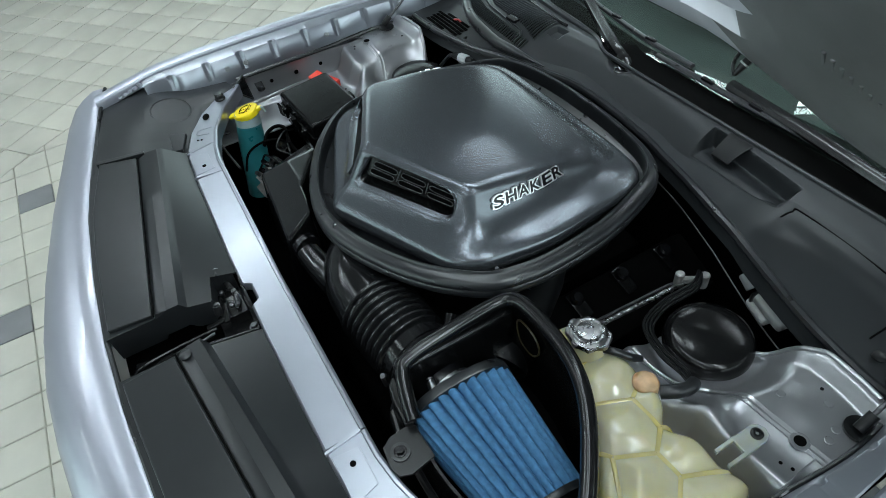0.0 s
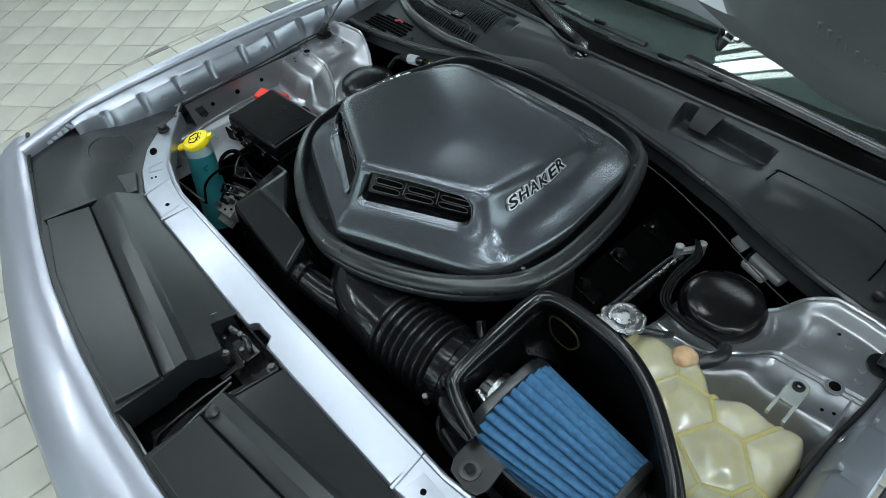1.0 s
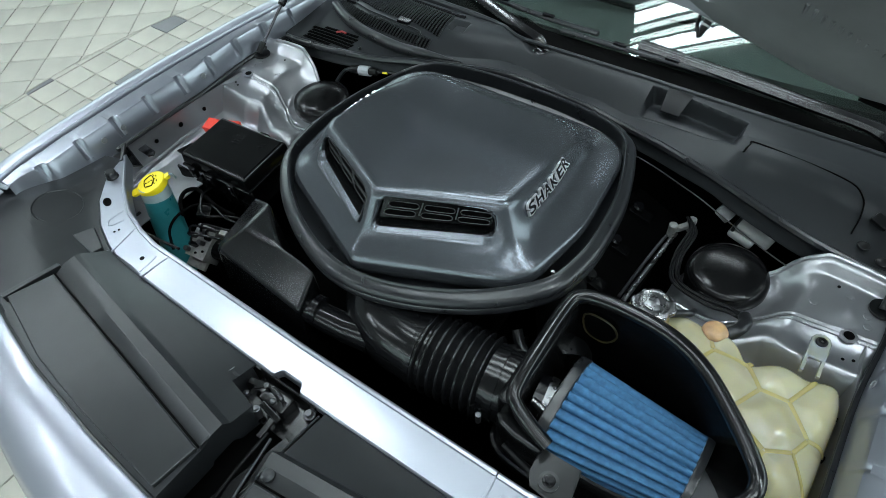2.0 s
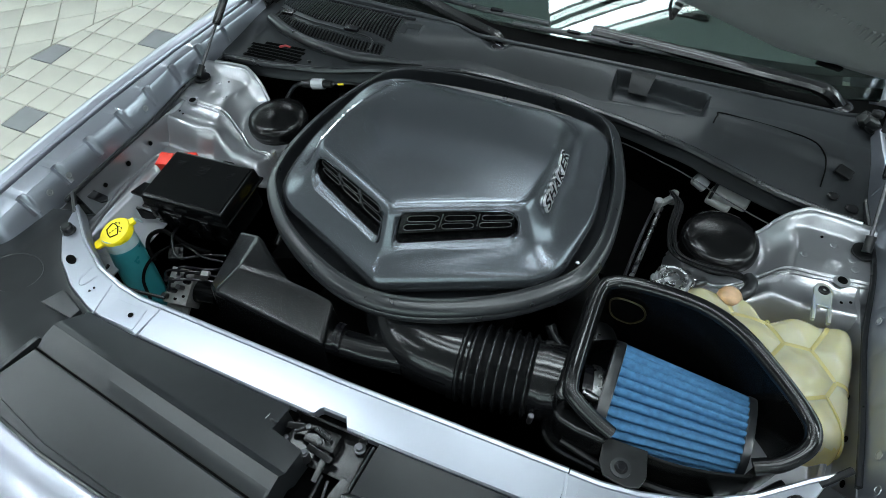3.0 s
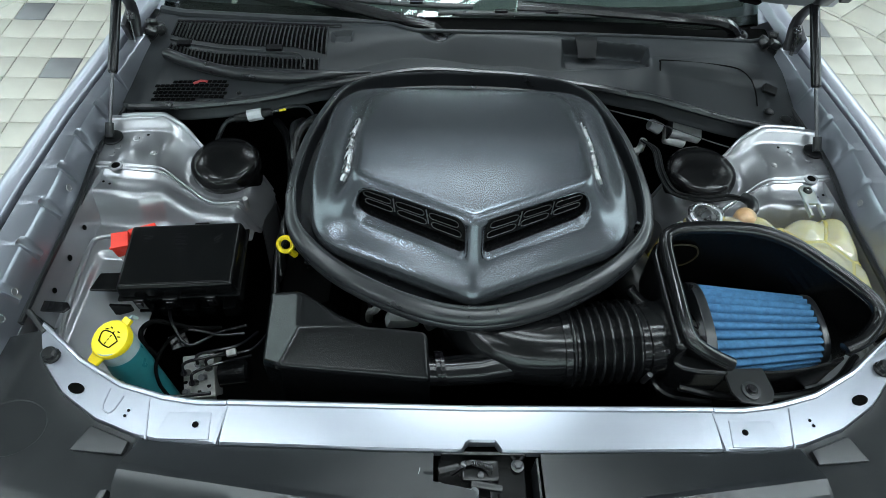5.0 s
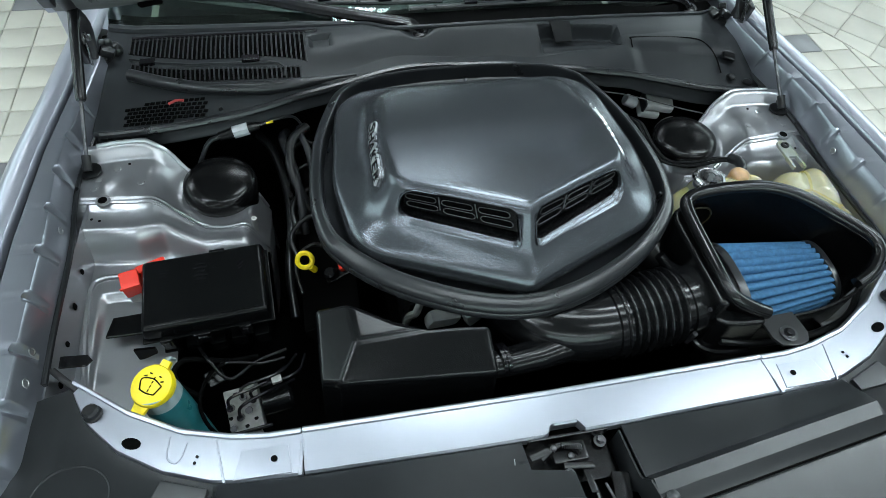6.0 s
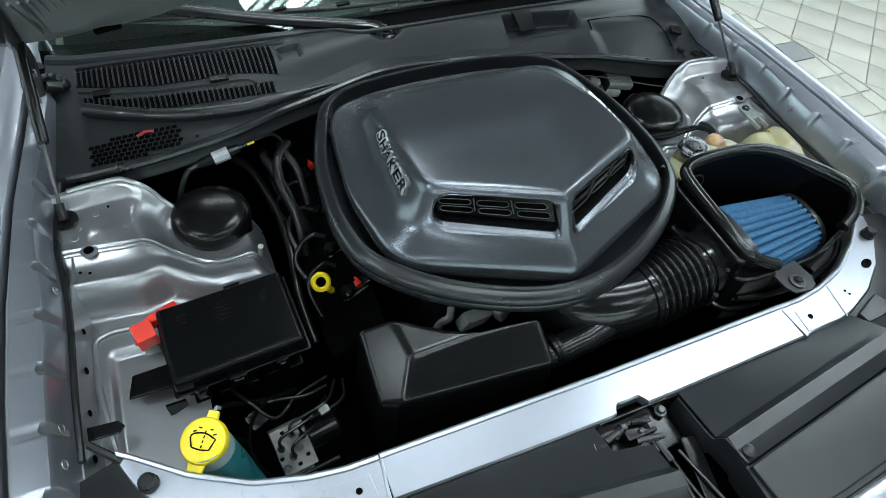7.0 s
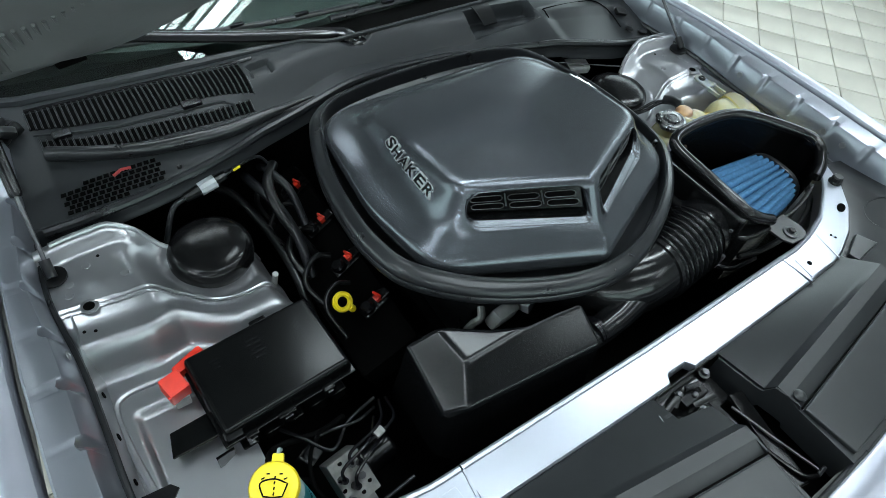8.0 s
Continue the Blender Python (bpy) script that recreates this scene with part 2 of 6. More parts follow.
def clip_by(poly, px, py, nx, ny):
    """The part of a convex outline on the side of a line that the normal points to."""
    out = []
    for a, b in zip(poly, poly[1:] + poly[:1]):
        da, db = (a[0] - px) * nx + (a[1] - py) * ny, (b[0] - px) * nx + (b[1] - py) * ny
        if da >= 0:
            out.append(a)
        if da * db < 0:
            t = da / (da - db)
            out.append((a[0] + (b[0] - a[0]) * t, a[1] + (b[1] - a[1]) * t))
    return out


def lay_tiles(size, turn, origin, inside, near, dark_every):
    """Lays one field of square tiles, within or round the turntable's ring; the near ones are parts of the floor."""
    gap = 0.005
    c, s = math.cos(radians(turn)), math.sin(radians(turn))
    rest = {False: bmesh.new(), True: bmesh.new()}
    shared, count = {}, 0
    half = size / 2 - gap / 2
    for i in range(-60, 61):
        for j in range(-60, 61):
            x, y = origin[0] + c * i * size - s * j * size, origin[1] + s * i * size + c * j * size
            if abs(x) > 6.7 or abs(y - 1.2) > 6.0:
                continue
            rx, ry = x - TABLE_C[0], y - TABLE_C[1]
            d = math.hypot(rx, ry)
            if (inside and d > TABLE_R + size) or (not inside and d < TABLE_R - size):
                continue
            poly = [(x + c * a - s * b, y + s * a + c * b) for a, b in ((-half, -half), (half, -half), (half, half), (-half, half))]
            whole = True
            if abs(d - TABLE_R) < size * 0.75:
                ux, uy = rx / d, ry / d
                k = TABLE_R - 0.004 if inside else TABLE_R + 0.004
                poly = clip_by(poly, TABLE_C[0] + ux * k, TABLE_C[1] + uy * k, -ux if inside else ux, -uy if inside else uy)
                whole = False
            elif (d > TABLE_R) == inside:
                continue
            if len(poly) < 3:
                continue
            dark = dark_every and (i + 5 * j) % 13 == 0
            if near(x, y) and count < 330:
                count += 1
                if whole and dark in shared:
                    ob = new("tile", shared[dark])
                else:
                    ob = part("tile", tile_mesh(poly, (x, y)), DARKTILE if dark else TILE, None, "", 60)
                    if whole:
                        shared[dark] = ob.data
                ob.location = (x, y, 0)
                ob.parent = room
            else:
                b = tile_mesh(poly, (0, 0))
                me = bpy.data.meshes.new("tmp")
                b.to_mesh(me)
                b.free()
                rest[bool(dark)].from_mesh(me)
                bpy.data.meshes.remove(me)
    for dark, bm in rest.items():
        if len(bm.verts):
            tagged(part("tiles", bm, DARKTILE if dark else TILE, room, "", 60), kind="stuff")
        else:
            bm.free()


def room_walls():
    single("wall_north", block((0, 11.7, 1.65), (13.8, 0.2, 3.4)), WALL, "plain light grey painted wall of the hall", "wall", "", "structure")
    # the glazed front of the hall, unseen and added to brighten the bumper
    bm = bmesh.new()
    for c, z in (((0, -6.6, 0.18), (13.8, 0.2, 0.44)), ((0, -6.6, 3.17), (13.8, 0.2, 0.36)), ((-5.25, -6.6, 1.7), (3.3, 0.2, 2.6)), ((5.25, -6.6, 1.7), (3.3, 0.2, 2.6))):
        block(c, z).to_mesh(tmp := bpy.data.meshes.new("tmp"))
        bm.from_mesh(tmp)
        bpy.data.meshes.remove(tmp)
    single("wall_south", bm, WALL, "light grey painted wall with an added wide shop window", "wall", "", "structure")
    win = thing("window_3", (0, -6.55, 0.4), "unseen wide shop window with slim grey bars, added to light the bumper", "window", "", "structure")
    for x in span(-3.6, 3.6, 5):
        part("mullion", block((x, -6.52, 1.7), (0.07, 0.06, 2.6), 0.01), GREY, win)
    part("pane", block((0, -6.62, 1.7), (7.2, 0.008, 2.6)), SCREEN, win).visible_shadow = False
    # Fill lamp in the added window, aimed at the car's front
    lamp = bpy.data.lights.new("daylight", "AREA")
    lamp.shape, lamp.size, lamp.size_y, lamp.energy, lamp.color = "RECTANGLE", 7.1, 2.55, 75, (0.82, 0.93, 1.0)
    lo = new("daylight", lamp)
    lo.matrix_world = pose(0, -6.57, 1.7, 90, 0, 0)
    single("backdrop_south", block((0, -7.3, 1.8), (9, 0.05, 5)), glow("overcast_daylight", (0.80, 0.93, 1.0), 3), "pale glowing backdrop outside the added shop window", "sky", "", "structure")
    for k, (name, s) in enumerate((("east", 1), ("west", -1))):
        # a long window between y0 and y1, high in the wall
        y0, y1, z0, z1 = 0.2, 5.6, 1.3, 3.0
        bm = bmesh.new()
        for lo, hi, a, b in ((-9.2, 11.6, -0.04, z0), (-9.2, 11.6, z1, 3.35), (-9.2, y0, z0, z1), (y1, 11.6, z0, z1)):
            block((s * 4.7, (lo + hi) / 2, (a + b) / 2), (0.2, hi - lo, b - a)).to_mesh(tmp := bpy.data.meshes.new("tmp"))
            bm.from_mesh(tmp)
            bpy.data.meshes.remove(tmp)
        single("wall_" + name, bm, WALL, "plain light grey painted wall with a long window", "wall", "", "structure")
        yc, zc = (y0 + y1) / 2, (z0 + z1) / 2
        win = thing("window_%d" % (k + 1), (s * 4.65, yc, z0), "long daylit window with slim grey bars", "window", "", "structure")
        for y in span(y0, y1, 6):
            part("mullion", block((s * 4.62, y, zc), (0.06, 0.07, z1 - z0), 0.01), GREY, win)
        for z in (z0 + 0.02, zc, z1 - 0.02):
            part("transom", block((s * 4.62, yc, z), (0.05, y1 - y0, 0.06), 0.01), GREY, win)
        part("pane", block((s * 4.72, yc, zc), (0.008, y1 - y0, z1 - z0)), SCREEN, win).visible_shadow = False
        lamp = bpy.data.lights.new("daylight", "AREA")
        lamp.shape, lamp.size, lamp.size_y, lamp.energy, lamp.color = "RECTANGLE", z1 - z0 - 0.04, y1 - y0 - 0.1, WINDOW_POWER[name], (0.82, 0.93, 1.0)
        lo = new("daylight", lamp)
        lo.matrix_world = pose(s * 4.67, yc, zc, 0, s * 90, 0)
        single("backdrop_" + name, block((s * 5.3, 2.9, 1.8), (0.05, 12, 5)), glow("overcast_daylight", (0.80, 0.93, 1.0), 3), "pale overcast daylight outside the window", "sky", "", "structure")
    single("ceiling", block((0, 1.2, CEILING + 0.1), (14.2, 21.2, 0.2)), CEIL, "plain white ceiling over the hall", "ceiling", "", "structure")


room_walls()
lay_tiles(0.1391, 0, (-2.07, 1.575), True, lambda x, y: (x < -1.35 and 0.2 < y < 2.4) or (x > 1.75 and 0.5 < y < 1.9), True)
lay_tiles(0.185, 39, (-2.75, -0.30), False, lambda x, y: (-3.7 < x < -1.9 and -0.6 < y < 1.9) or (2.0 < x < 3.3 and 0.2 < y < 1.9), False)


def strip_light(x, y, turned=0.0, power=1.0):
    """A twin-tube ceiling fitting: a folded housing, two tubes, and the lamp that they are."""
    m = pose(x, y, CEILING - 0.02, 0, 0, turned)
    ob = thing("ceiling_light", (x, y, CEILING), "white twin-tube ceiling fitting, one of two reflected and many added", "ceiling light", "strip lights on the ceiling")
    part("housing", block(None, (0.30, 1.5, 0.035), 0.004, m), CEIL, ob)
    for k in (-0.08, 0.08):
        part("tube", sweep([m @ Vector((k, -0.72, -0.035)), m @ Vector((k, 0.72, -0.035))], 0.019, 12), TUBE, ob)
    lamp = bpy.data.lights.new("tube_lamp", "AREA")
    lamp.shape, lamp.size, lamp.size_y, lamp.energy, lamp.color = "RECTANGLE", 0.085, 1.44, 2 * LAMP_POWER * power, LAMP_TINT
    lo = new("tube_lamp", lamp)
    lo.parent = ob
    lo.matrix_local = pose(0, 0, -0.085, 0, 0, turned)


# First two show in the windscreen; the others are unseen, added for highlights
LAMPS = [(0.20, 1.05, -66, 0.9), (0.13, 1.27, -66, 0.9), (-0.1, 2.1, 90, 0.8), (0.0, 0.15, 90, 0.5), (0.0, 3.4, 90, 0.8), (0.0, -0.45, 90, 0.6), (0.0, -5.4, 90, 0.8), (1.95, 0.50, 90, 1.4), (-1.40, 0.55, 90, 1.1), (1.45, -0.4, 90, 0.7), (3.1, 0.45, 90, 1.2), (-2.9, 0.0, 0, 1.5), (-3.2, -2.6, 0, 2.4), (3.2, -2.6, 0, 0.4)]
for k in (-1, 1):
    # More added fittings; the rear left one is stronger to lift the cowl
    LAMPS += [(k * 3.0, 3.4, 0, 0.75 - 0.5 * k), (k * 1.7, -1.9, 90, 0.5), (k * 1.6, -5.4, 90, 0.8), (k * 3.2, -5.4, 90, 0.8)]
for lx, ly, la, lp in LAMPS:
    strip_light(lx, ly, la, lp)


# ---- car shell ----
def curve_of(knots):
    """A smooth function through (x, value) knots, even in x."""
    def f(x):
        x = abs(x)
        k = knots
        if x <= k[0][0]:
            return k[0][1]
        for (a, va), (b, vb) in zip(k, k[1:]):
            if x <= b:
                t = (x - a) / (b - a)
                return va + (vb - va) * t
        (a, va), (b, vb) = k[-2:]
        return vb + (vb - va) / (b - a) * (x - b)
    return f


nose_in = curve_of([(0, -0.262), (0.15, -0.257), (0.33, -0.242), (0.45, -0.222), (0.56, -0.200), (0.65, -0.180), (0.72, -0.163), (0.80, -0.138)])
nose_out = curve_of([(0, -0.378), (0.12, -0.372), (0.24, -0.358), (0.44, -0.323), (0.635, -0.280), (0.74, -0.252), (0.82, -0.222), (0.86, -0.19)])


def gap_x(y):
    """Half width of the body at the gap between the fender and the bay's top flange."""
    ks = [(-0.17, 0.725), (-0.10, 0.748), (0.0, 0.766), (0.1, 0.775), (0.25, 0.779), (0.4, 0.778), (0.6, 0.766), (0.75, 0.748), (1.0, 0.722), (1.3, 0.70)]
    for (a, va), (b, vb) in zip(ks, ks[1:]):
        if y <= b:
            return va + (vb - va) * (y - a) / (b - a)
    return ks[-1][1]


def fender(s):
    ob = thing("fender", (s * 0.85, 0.5, 0.35), "silver painted front fender beside a notched inner flange", "fender", "front fenders of the car")
    def section(prof, ys, z0=0.832):
        rings = []
        for y in ys:
            g = gap_x(y)
            rings.append([Vector((s * (g + x), y, z0 + z - 0.012 * smooth(0.02, -0.16, y))) for x, z in prof])
        return rings
    skin = [(0.006, -0.022), (0.006, -0.004), (0.010, 0.002), (0.022, 0.005), (0.036, 0.004), (0.050, -0.003), (0.062, -0.016), (0.074, -0.040), (0.092, -0.095), (0.112, -0.20), (0.124, -0.33), (0.124, -0.47), (0.114, -0.47), (0.108, -0.22), (0.078, -0.07), (0.050, -0.018), (0.016, -0.020)]
    part("outer_panel", loft(section(skin, span(-0.16, 1.25, 60)), True, True, True), SILVER, ob)
    # the top flange and the upright wall below it are one folded sheet
    fold = [(-0.0035, -0.020), (-0.0030, -0.003), (-0.006, -0.001), (-0.040, -0.003), (-0.0455, -0.005), (-0.0490, -0.010), (-0.0580, -0.045), (-0.0625, -0.070), (-0.0600, -0.070), (-0.0555, -0.045), (-0.0460, -0.012), (-0.040, -0.007), (-0.008, -0.006), (-0.0060, -0.020)]
    def fold_ring(y):
        k = smooth(-0.13, -0.02, y)
        g, z0 = gap_x(y), 0.832 - 0.012 * smooth(0.02, -0.16, y)
        q = (1 - 0.36 * smooth(0.38, 0.58, y)) * (0.45 + 0.55 * smooth(-0.045, 0.05, y))
        # gussets pressed across the fold at even steps
        n = (y - 0.022) / 0.088
        near = abs(n - round(n)) * 0.088 if -0.2 < n < 8 else 1.0
        dent = max(0.0, 1 - near / 0.0105) * (1.0 if s < 0 else 0.4)
        out = []
        for i, (x, z) in enumerate(fold):
            if i in (4, 5, 10):
                x, z = x + 0.010 * dent, z - 0.006 * dent
            elif i in (3, 11):
                x, z = x + 0.004 * dent, z - 0.0012 * dent
            x = x if x > -0.05 else -0.05 + (x + 0.05) * k
            out.append(Vector((s * (g + q * x), y, z0 + (z if z > -0.02 else -0.02 + (z + 0.02) * k))))
        return out
    part("inner_flange", loft([fold_ring(y) for y in span(-0.045, 0.87, 380)], True, True, True), RAILM, ob, "satin silver flange folded down into the bay", 25)
    # ragged front end of the flange
    for i in range(5):
        y = -0.052 - 0.013 * i
        part("flange_tooth", block(None, (0.030 - 0.004 * i, 0.010, 0.003), 0.001, pose(s * (gap_x(y) - 0.018), y, 0.826 - 0.0022 * i, 6, s * (4 + 5 * (i % 2)), s * (-12 + 9 * (i % 3)))), RAILM, ob)
    # Solid near-black block added for the shade round the hinge
    part("hinge_well", block((s * 0.708, 0.950, 0.735), (0.075, 0.16, 0.08), 0.006), DARK, ob, "near-black block standing in for shade round the hood hinge")
    def foot_scale(y):
        return 1 - 0.36 * smooth(0.38, 0.58, y)
    for y in (0.155, 0.205, 0.43):
        g = gap_x(y)
        part("wall_dimple", lathe([(0.0070, 0), (0.0066, 0.0009), (0.0050, 0.0011), (0.0044, 0.0002), (0.001, 0.0001)], None, 20, Matrix.Translation((s * (g - 0.0545), y, 0.8015)) @ pose(0, 0, 0, 0, -s * 76, 0)), BAY, ob, "round pressed dimple")
    part("seam_sealer", sweep([Vector((s * (gap_x(y) - 0.0635 * foot_scale(y)), y, 0.771)) for y in span(0.165, 0.95, 40)], 0.0052, 8), RUBBER, ob, "black rubber weather strip")


for side in (-1, 1):
    fender(side)


def nose():
    ob = thing("front_bumper", (0, -0.34, 0.3), "silver painted front bumper skin, glossy along its top", "car bumper")
    xs = span(-0.815, 0.815, 70)
    rings = []
    for x in xs:
        a, b = nose_in(x), nose_out(x)
        e = smooth(0.6, 0.86, abs(x))
        za = 0.800 + 0.014 * e
        rings.append([Vector((x, y, z)) for y, z in ((a, za - 0.03), (a, za - 0.004), (a - 0.005, za), (a * 0.72 + b * 0.28, za + 0.001), (a * 0.4 + b * 0.6, za - 0.012), (b * 0.9 + a * 0.1, za - 0.03), (b, za - 0.05), (b - 0.012, za - 0.085), (b - 0.02, za - 0.14), (b - 0.015, 0.5), (b + 0.02, 0.36), (b + 0.04, 0.36), (b + 0.02, 0.6), (a - 0.02, za - 0.04))])
    part("skin", loft(rings, True, True, True), SILVER, ob)
    part("edge_trim", sweep([Vector((x, nose_in(x) + 0.003, 0.798 + 0.014 * smooth(0.6, 0.86, abs(x)))) for x in xs], 0.0045, 8), RUBBER, ob, "black rubber edge strip")


nose()

rail_in = curve_of([(0, 0.033), (0.4, 0.037), (0.45, 0.044), (0.516, 0.062), (0.589, 0.101), (0.653, 0.150), (0.685, 0.172), (0.71, 0.186)])
rail_out = curve_of([(0, -0.033), (0.12, -0.032), (0.36, -0.027), (0.445, -0.022), (0.475, -0.017), (0.538, 0.006), (0.60, 0.045), (0.645, 0.092), (0.660, 0.122), (0.672, 0.150), (0.71, 0.180)])


def upper_rail():
    ob = thing("radiator_support", (0, 0, 0.70), "silver painted radiator support rail across the bay's front", "car part")
    def strip(x0, x1, lift, n):
        rings = []
        for x in span(x0, x1, n):
            a, b = rail_in(x), rail_out(x) + 0.014 * smooth(-0.016, -0.006, x) * smooth(0.043, 0.033, x)
            z = 0.778 + lift
            rings.append([Vector((x, y, h)) for y, h in ((b - 0.0015, z - 0.016), (b, z - 0.003), (b + 0.003, z), (a - 0.008, z + 0.001), (a - 0.0065, z + 0.0038), (a - 0.002, z + 0.0045), (a + 0.0012, z + 0.002), (a + 0.001, z - 0.03), (a - 0.003, z - 0.03), (a - 0.004, z - 0.004), (b + 0.004, z - 0.004), (b + 0.002, z - 0.016))])
        return loft(rings, True, True, True)
    part("middle_rail", strip(-0.354, 0.354, 0.002, 150), RAILM, ob)
    for s in (-1, 1):
        a, b = sorted((s * 0.356, 0.690 if s > 0 else -0.670))
        part("rail_end", strip(a, b, 0, 40), RAILM, ob)
        # The rail's holes are uncut: near-black discs paint their shade
        part("locating_hole", lathe([(0.0045, 0), (0.0045, 0.0012)], (s * 0.393, 0.0, 0.7795), 16), DARK, ob, "small near-black disc painting the shade in a hole")
        oval = [(s * 0.581 + 0.012 * math.cos(a) + s * 0.004 * math.sin(a), 0.053 + 0.0085 * math.sin(a)) for a in span(0, 2 * math.pi, 20)[:-1]]
        part("oval_hole", slab(oval, 0.778, 0.7796), DARK, ob, "near-black oval painting the shade in a hole")
        # raised pad round the small hole, and the overlap beside it
        part("pressed_pad", slab([(s * x, y) for x, y in ((0.374, 0.018), (0.436, 0.018), (0.447, -0.021), (0.370, -0.022))], 0.776, 0.7798, 0.0012), RAILM, ob)
        part("overlap_edge", slab([(s * x, y) for x, y in ((0.4565, -0.0222), (0.4685, 0.0400), (0.4715, 0.0400), (0.4600, -0.0215))], 0.776, 0.7797, 0.0008), RAILM, ob)
        part("overlap_edge", slab([(s * x, y) for x, y in ((0.3575, -0.0285), (0.3515, 0.0290), (0.3555, 0.0290), (0.3625, -0.0285))], 0.776, 0.7822, 0.0008), RAILM, ob)
        for hx, hy in ((0.497, 0.012), (0.494, 0.020)):
            part("pin_hole", lathe([(0.0022, 0), (0.0022, 0.0012)], (s * hx, hy, 0.7785), 8), DARK, ob)
        if s < 0:
            part("stamped_loop", sweep(spline([(-0.508, 0.042, 0.7785), (-0.515, 0.022, 0.7785), (-0.523, 0.016, 0.7785), (-0.533, 0.026, 0.7785), (-0.531, 0.054, 0.7785)], 5), 0.0011, 6), RAILM, ob)
        part("rubber_stop", lathe([(0.013, 0), (0.013, 0.003), (0.011, 0.005), (0.011, 0.013), (0.008, 0.016)], (s * 0.636, 0.104, 0.779), 12), PLASTIC, ob, "black rubber hood stop", 20)
    part("front_wall", block((0, -0.012, 0.70), (0.72, 0.03, 0.11)), DARK, ob)


upper_rail()


def fold_y(x):
    """The groove between the cover's raised band and its front pad."""
    return -0.176 + 0.132 * x


def shroud(s):
    """One half of the black cover between the rail and the bumper."""
    ob = thing("radiator_cover", (s * 0.45, -0.14, 0.70), "black grained plastic radiator cover with a raised band and pad", "car part", "halves of the radiator cover")
    def start(y):
        if s > 0:
            return 0.088 + 0.010 * smooth(-0.10, -0.17, y)
        return -0.004 + 0.058 * smooth(-0.088, -0.078, y)
    def height(x, y):
        k = 1 - smooth(0.466, 0.474, x)
        band = 0.815
        foot = band - (0.028 if s > 0 else 0.014) * (1 - 0.75 * min(1, x / 0.46))
        a, b = nose_in(x) + 0.005, rail_out(min(x, 0.69)) - 0.001
        if y > fold_y(x) + 0.050:
            z = foot + (0.775 - foot) * min(1, (y - fold_y(x) - 0.050) / (b - fold_y(x) - 0.050))
        elif y > fold_y(x) + 0.040:
            z = foot + (band - foot) * (fold_y(x) + 0.050 - y) / 0.010
        elif y > fold_y(x):
            z = band
        else:
            z = band - 0.008
        t = min(1, max(0, (b - y) / (b - a)))
        flat = 0.774 + 0.026 * smooth(0, 0.7, t) - 0.012 * smooth(0.72, 0.79, x) * smooth(0.0, 0.15, y)
        return flat + (z - flat) * k
    def top(u, v):
        x = u
        a, b = nose_in(x) + 0.005, rail_out(min(x, 0.69)) - 0.001
        if x > 0.66:
            b = min(b, 0.155 - (x - 0.66) * 0.3)
        f = fold_y(x)
        ys = [a, f - 0.001, f, f + 0.040, f + 0.050, f + 0.055, b]
        i = min(5, int(v))
        y = ys[i] + (ys[i + 1] - ys[i]) * (v - i)
        x = max(x, start(y))
        return Vector((s * x, y, height(x, y)))
    us = [start(-0.15), start(-0.15) + 0.012] + span(start(0) if s < 0 else 0.11, 0.455, 26) + [0.462, 0.466, 0.470, 0.474, 0.480] + span(0.49, 0.775, 60)
    vs = [0, 0.25, 0.5, 0.75, 1, 2, 2.5, 3, 3.5, 4, 4.5, 5] + [5 + k / 14 for k in range(1, 15)]
    panel = part("panel", sheet(top, us, vs, 0.004), COVERM, ob, "", 14)
    # shallow round dish let into it
    dx, dy = 0.645, -0.012
    c = Vector((s * dx, dy, height(dx, dy)))
    tilt = along(c, c + Vector((-s * (height(dx + 0.03, dy) - height(dx - 0.03, dy)) / 0.06, -(height(dx, dy + 0.03) - height(dx, dy - 0.03)) / 0.06, 1)))
    cutter = part("cutter", lathe([(0.0455, -0.02), (0.0455, 0.02)], None, 48, tilt), COVERM, ob, "", 180)
    bpy.context.view_layer.update()
    cut(panel, [cutter], 14)
    part("dish", lathe([(0.0475, -0.0005), (0.0470, 0.0008), (0.0455, 0.0008), (0.0440, -0.0004), (0.0425, -0.0075), (0.0405, -0.0090), (0.002, -0.0090)], None, 48, tilt), COVERM, ob, "shallow round dish")
    x0 = start(-0.2)
    pad = [(x0 + 0.004, fold_y(x0) - 0.004), (0.462, fold_y(0.462) - 0.004), (0.466, fold_y(0.466) - 0.016), (0.487, nose_in(0.487) + 0.022), (0.33, nose_in(0.33) + 0.014), (0.2, nose_in(0.2) + 0.012), (x0 + 0.012, nose_in(x0) + 0.012)]
    part("front_pad", slab([(s * x, y) for x, y in pad], 0.790, 0.8140, 0.0028, None, 3), COVERM, ob, "flat raised front pad")
    # Thin near-black strip paints the shade in the groove
    part("pad_gap", sweep([(s * x, fold_y(x) - 0.002, 0.8110) for x in (x0 + 0.003, 0.25, 0.464)], 0.0014, 6), DARK, ob, "near-black strip painting the groove's shade beside the pad")
    part("end_bar", slab([(s * x, y) for x, y in ((0.470, -0.100), (0.480, -0.100), (0.502, -0.196), (0.490, -0.198))], 0.785, 0.8135, 0.002), COVERM, ob, "raised bar at the pad's end")
    if s > 0:
        part("push_pin", lathe([(0.0095, -0.003), (0.0095, 0.0015), (0.006, 0.0035), (0.002, 0.0035)], (0.112, -0.150, 0.8152), 20), COVERM, ob, "round push-in fastener")
    part("clip_tab", slab([(s * x, y) for x, y in ((0.478, -0.026), (0.482, -0.046), (0.556, -0.040), (0.538, -0.004))], 0.774, 0.7835, 0.0025), COVERM, ob, "flat clip tab under the rail")
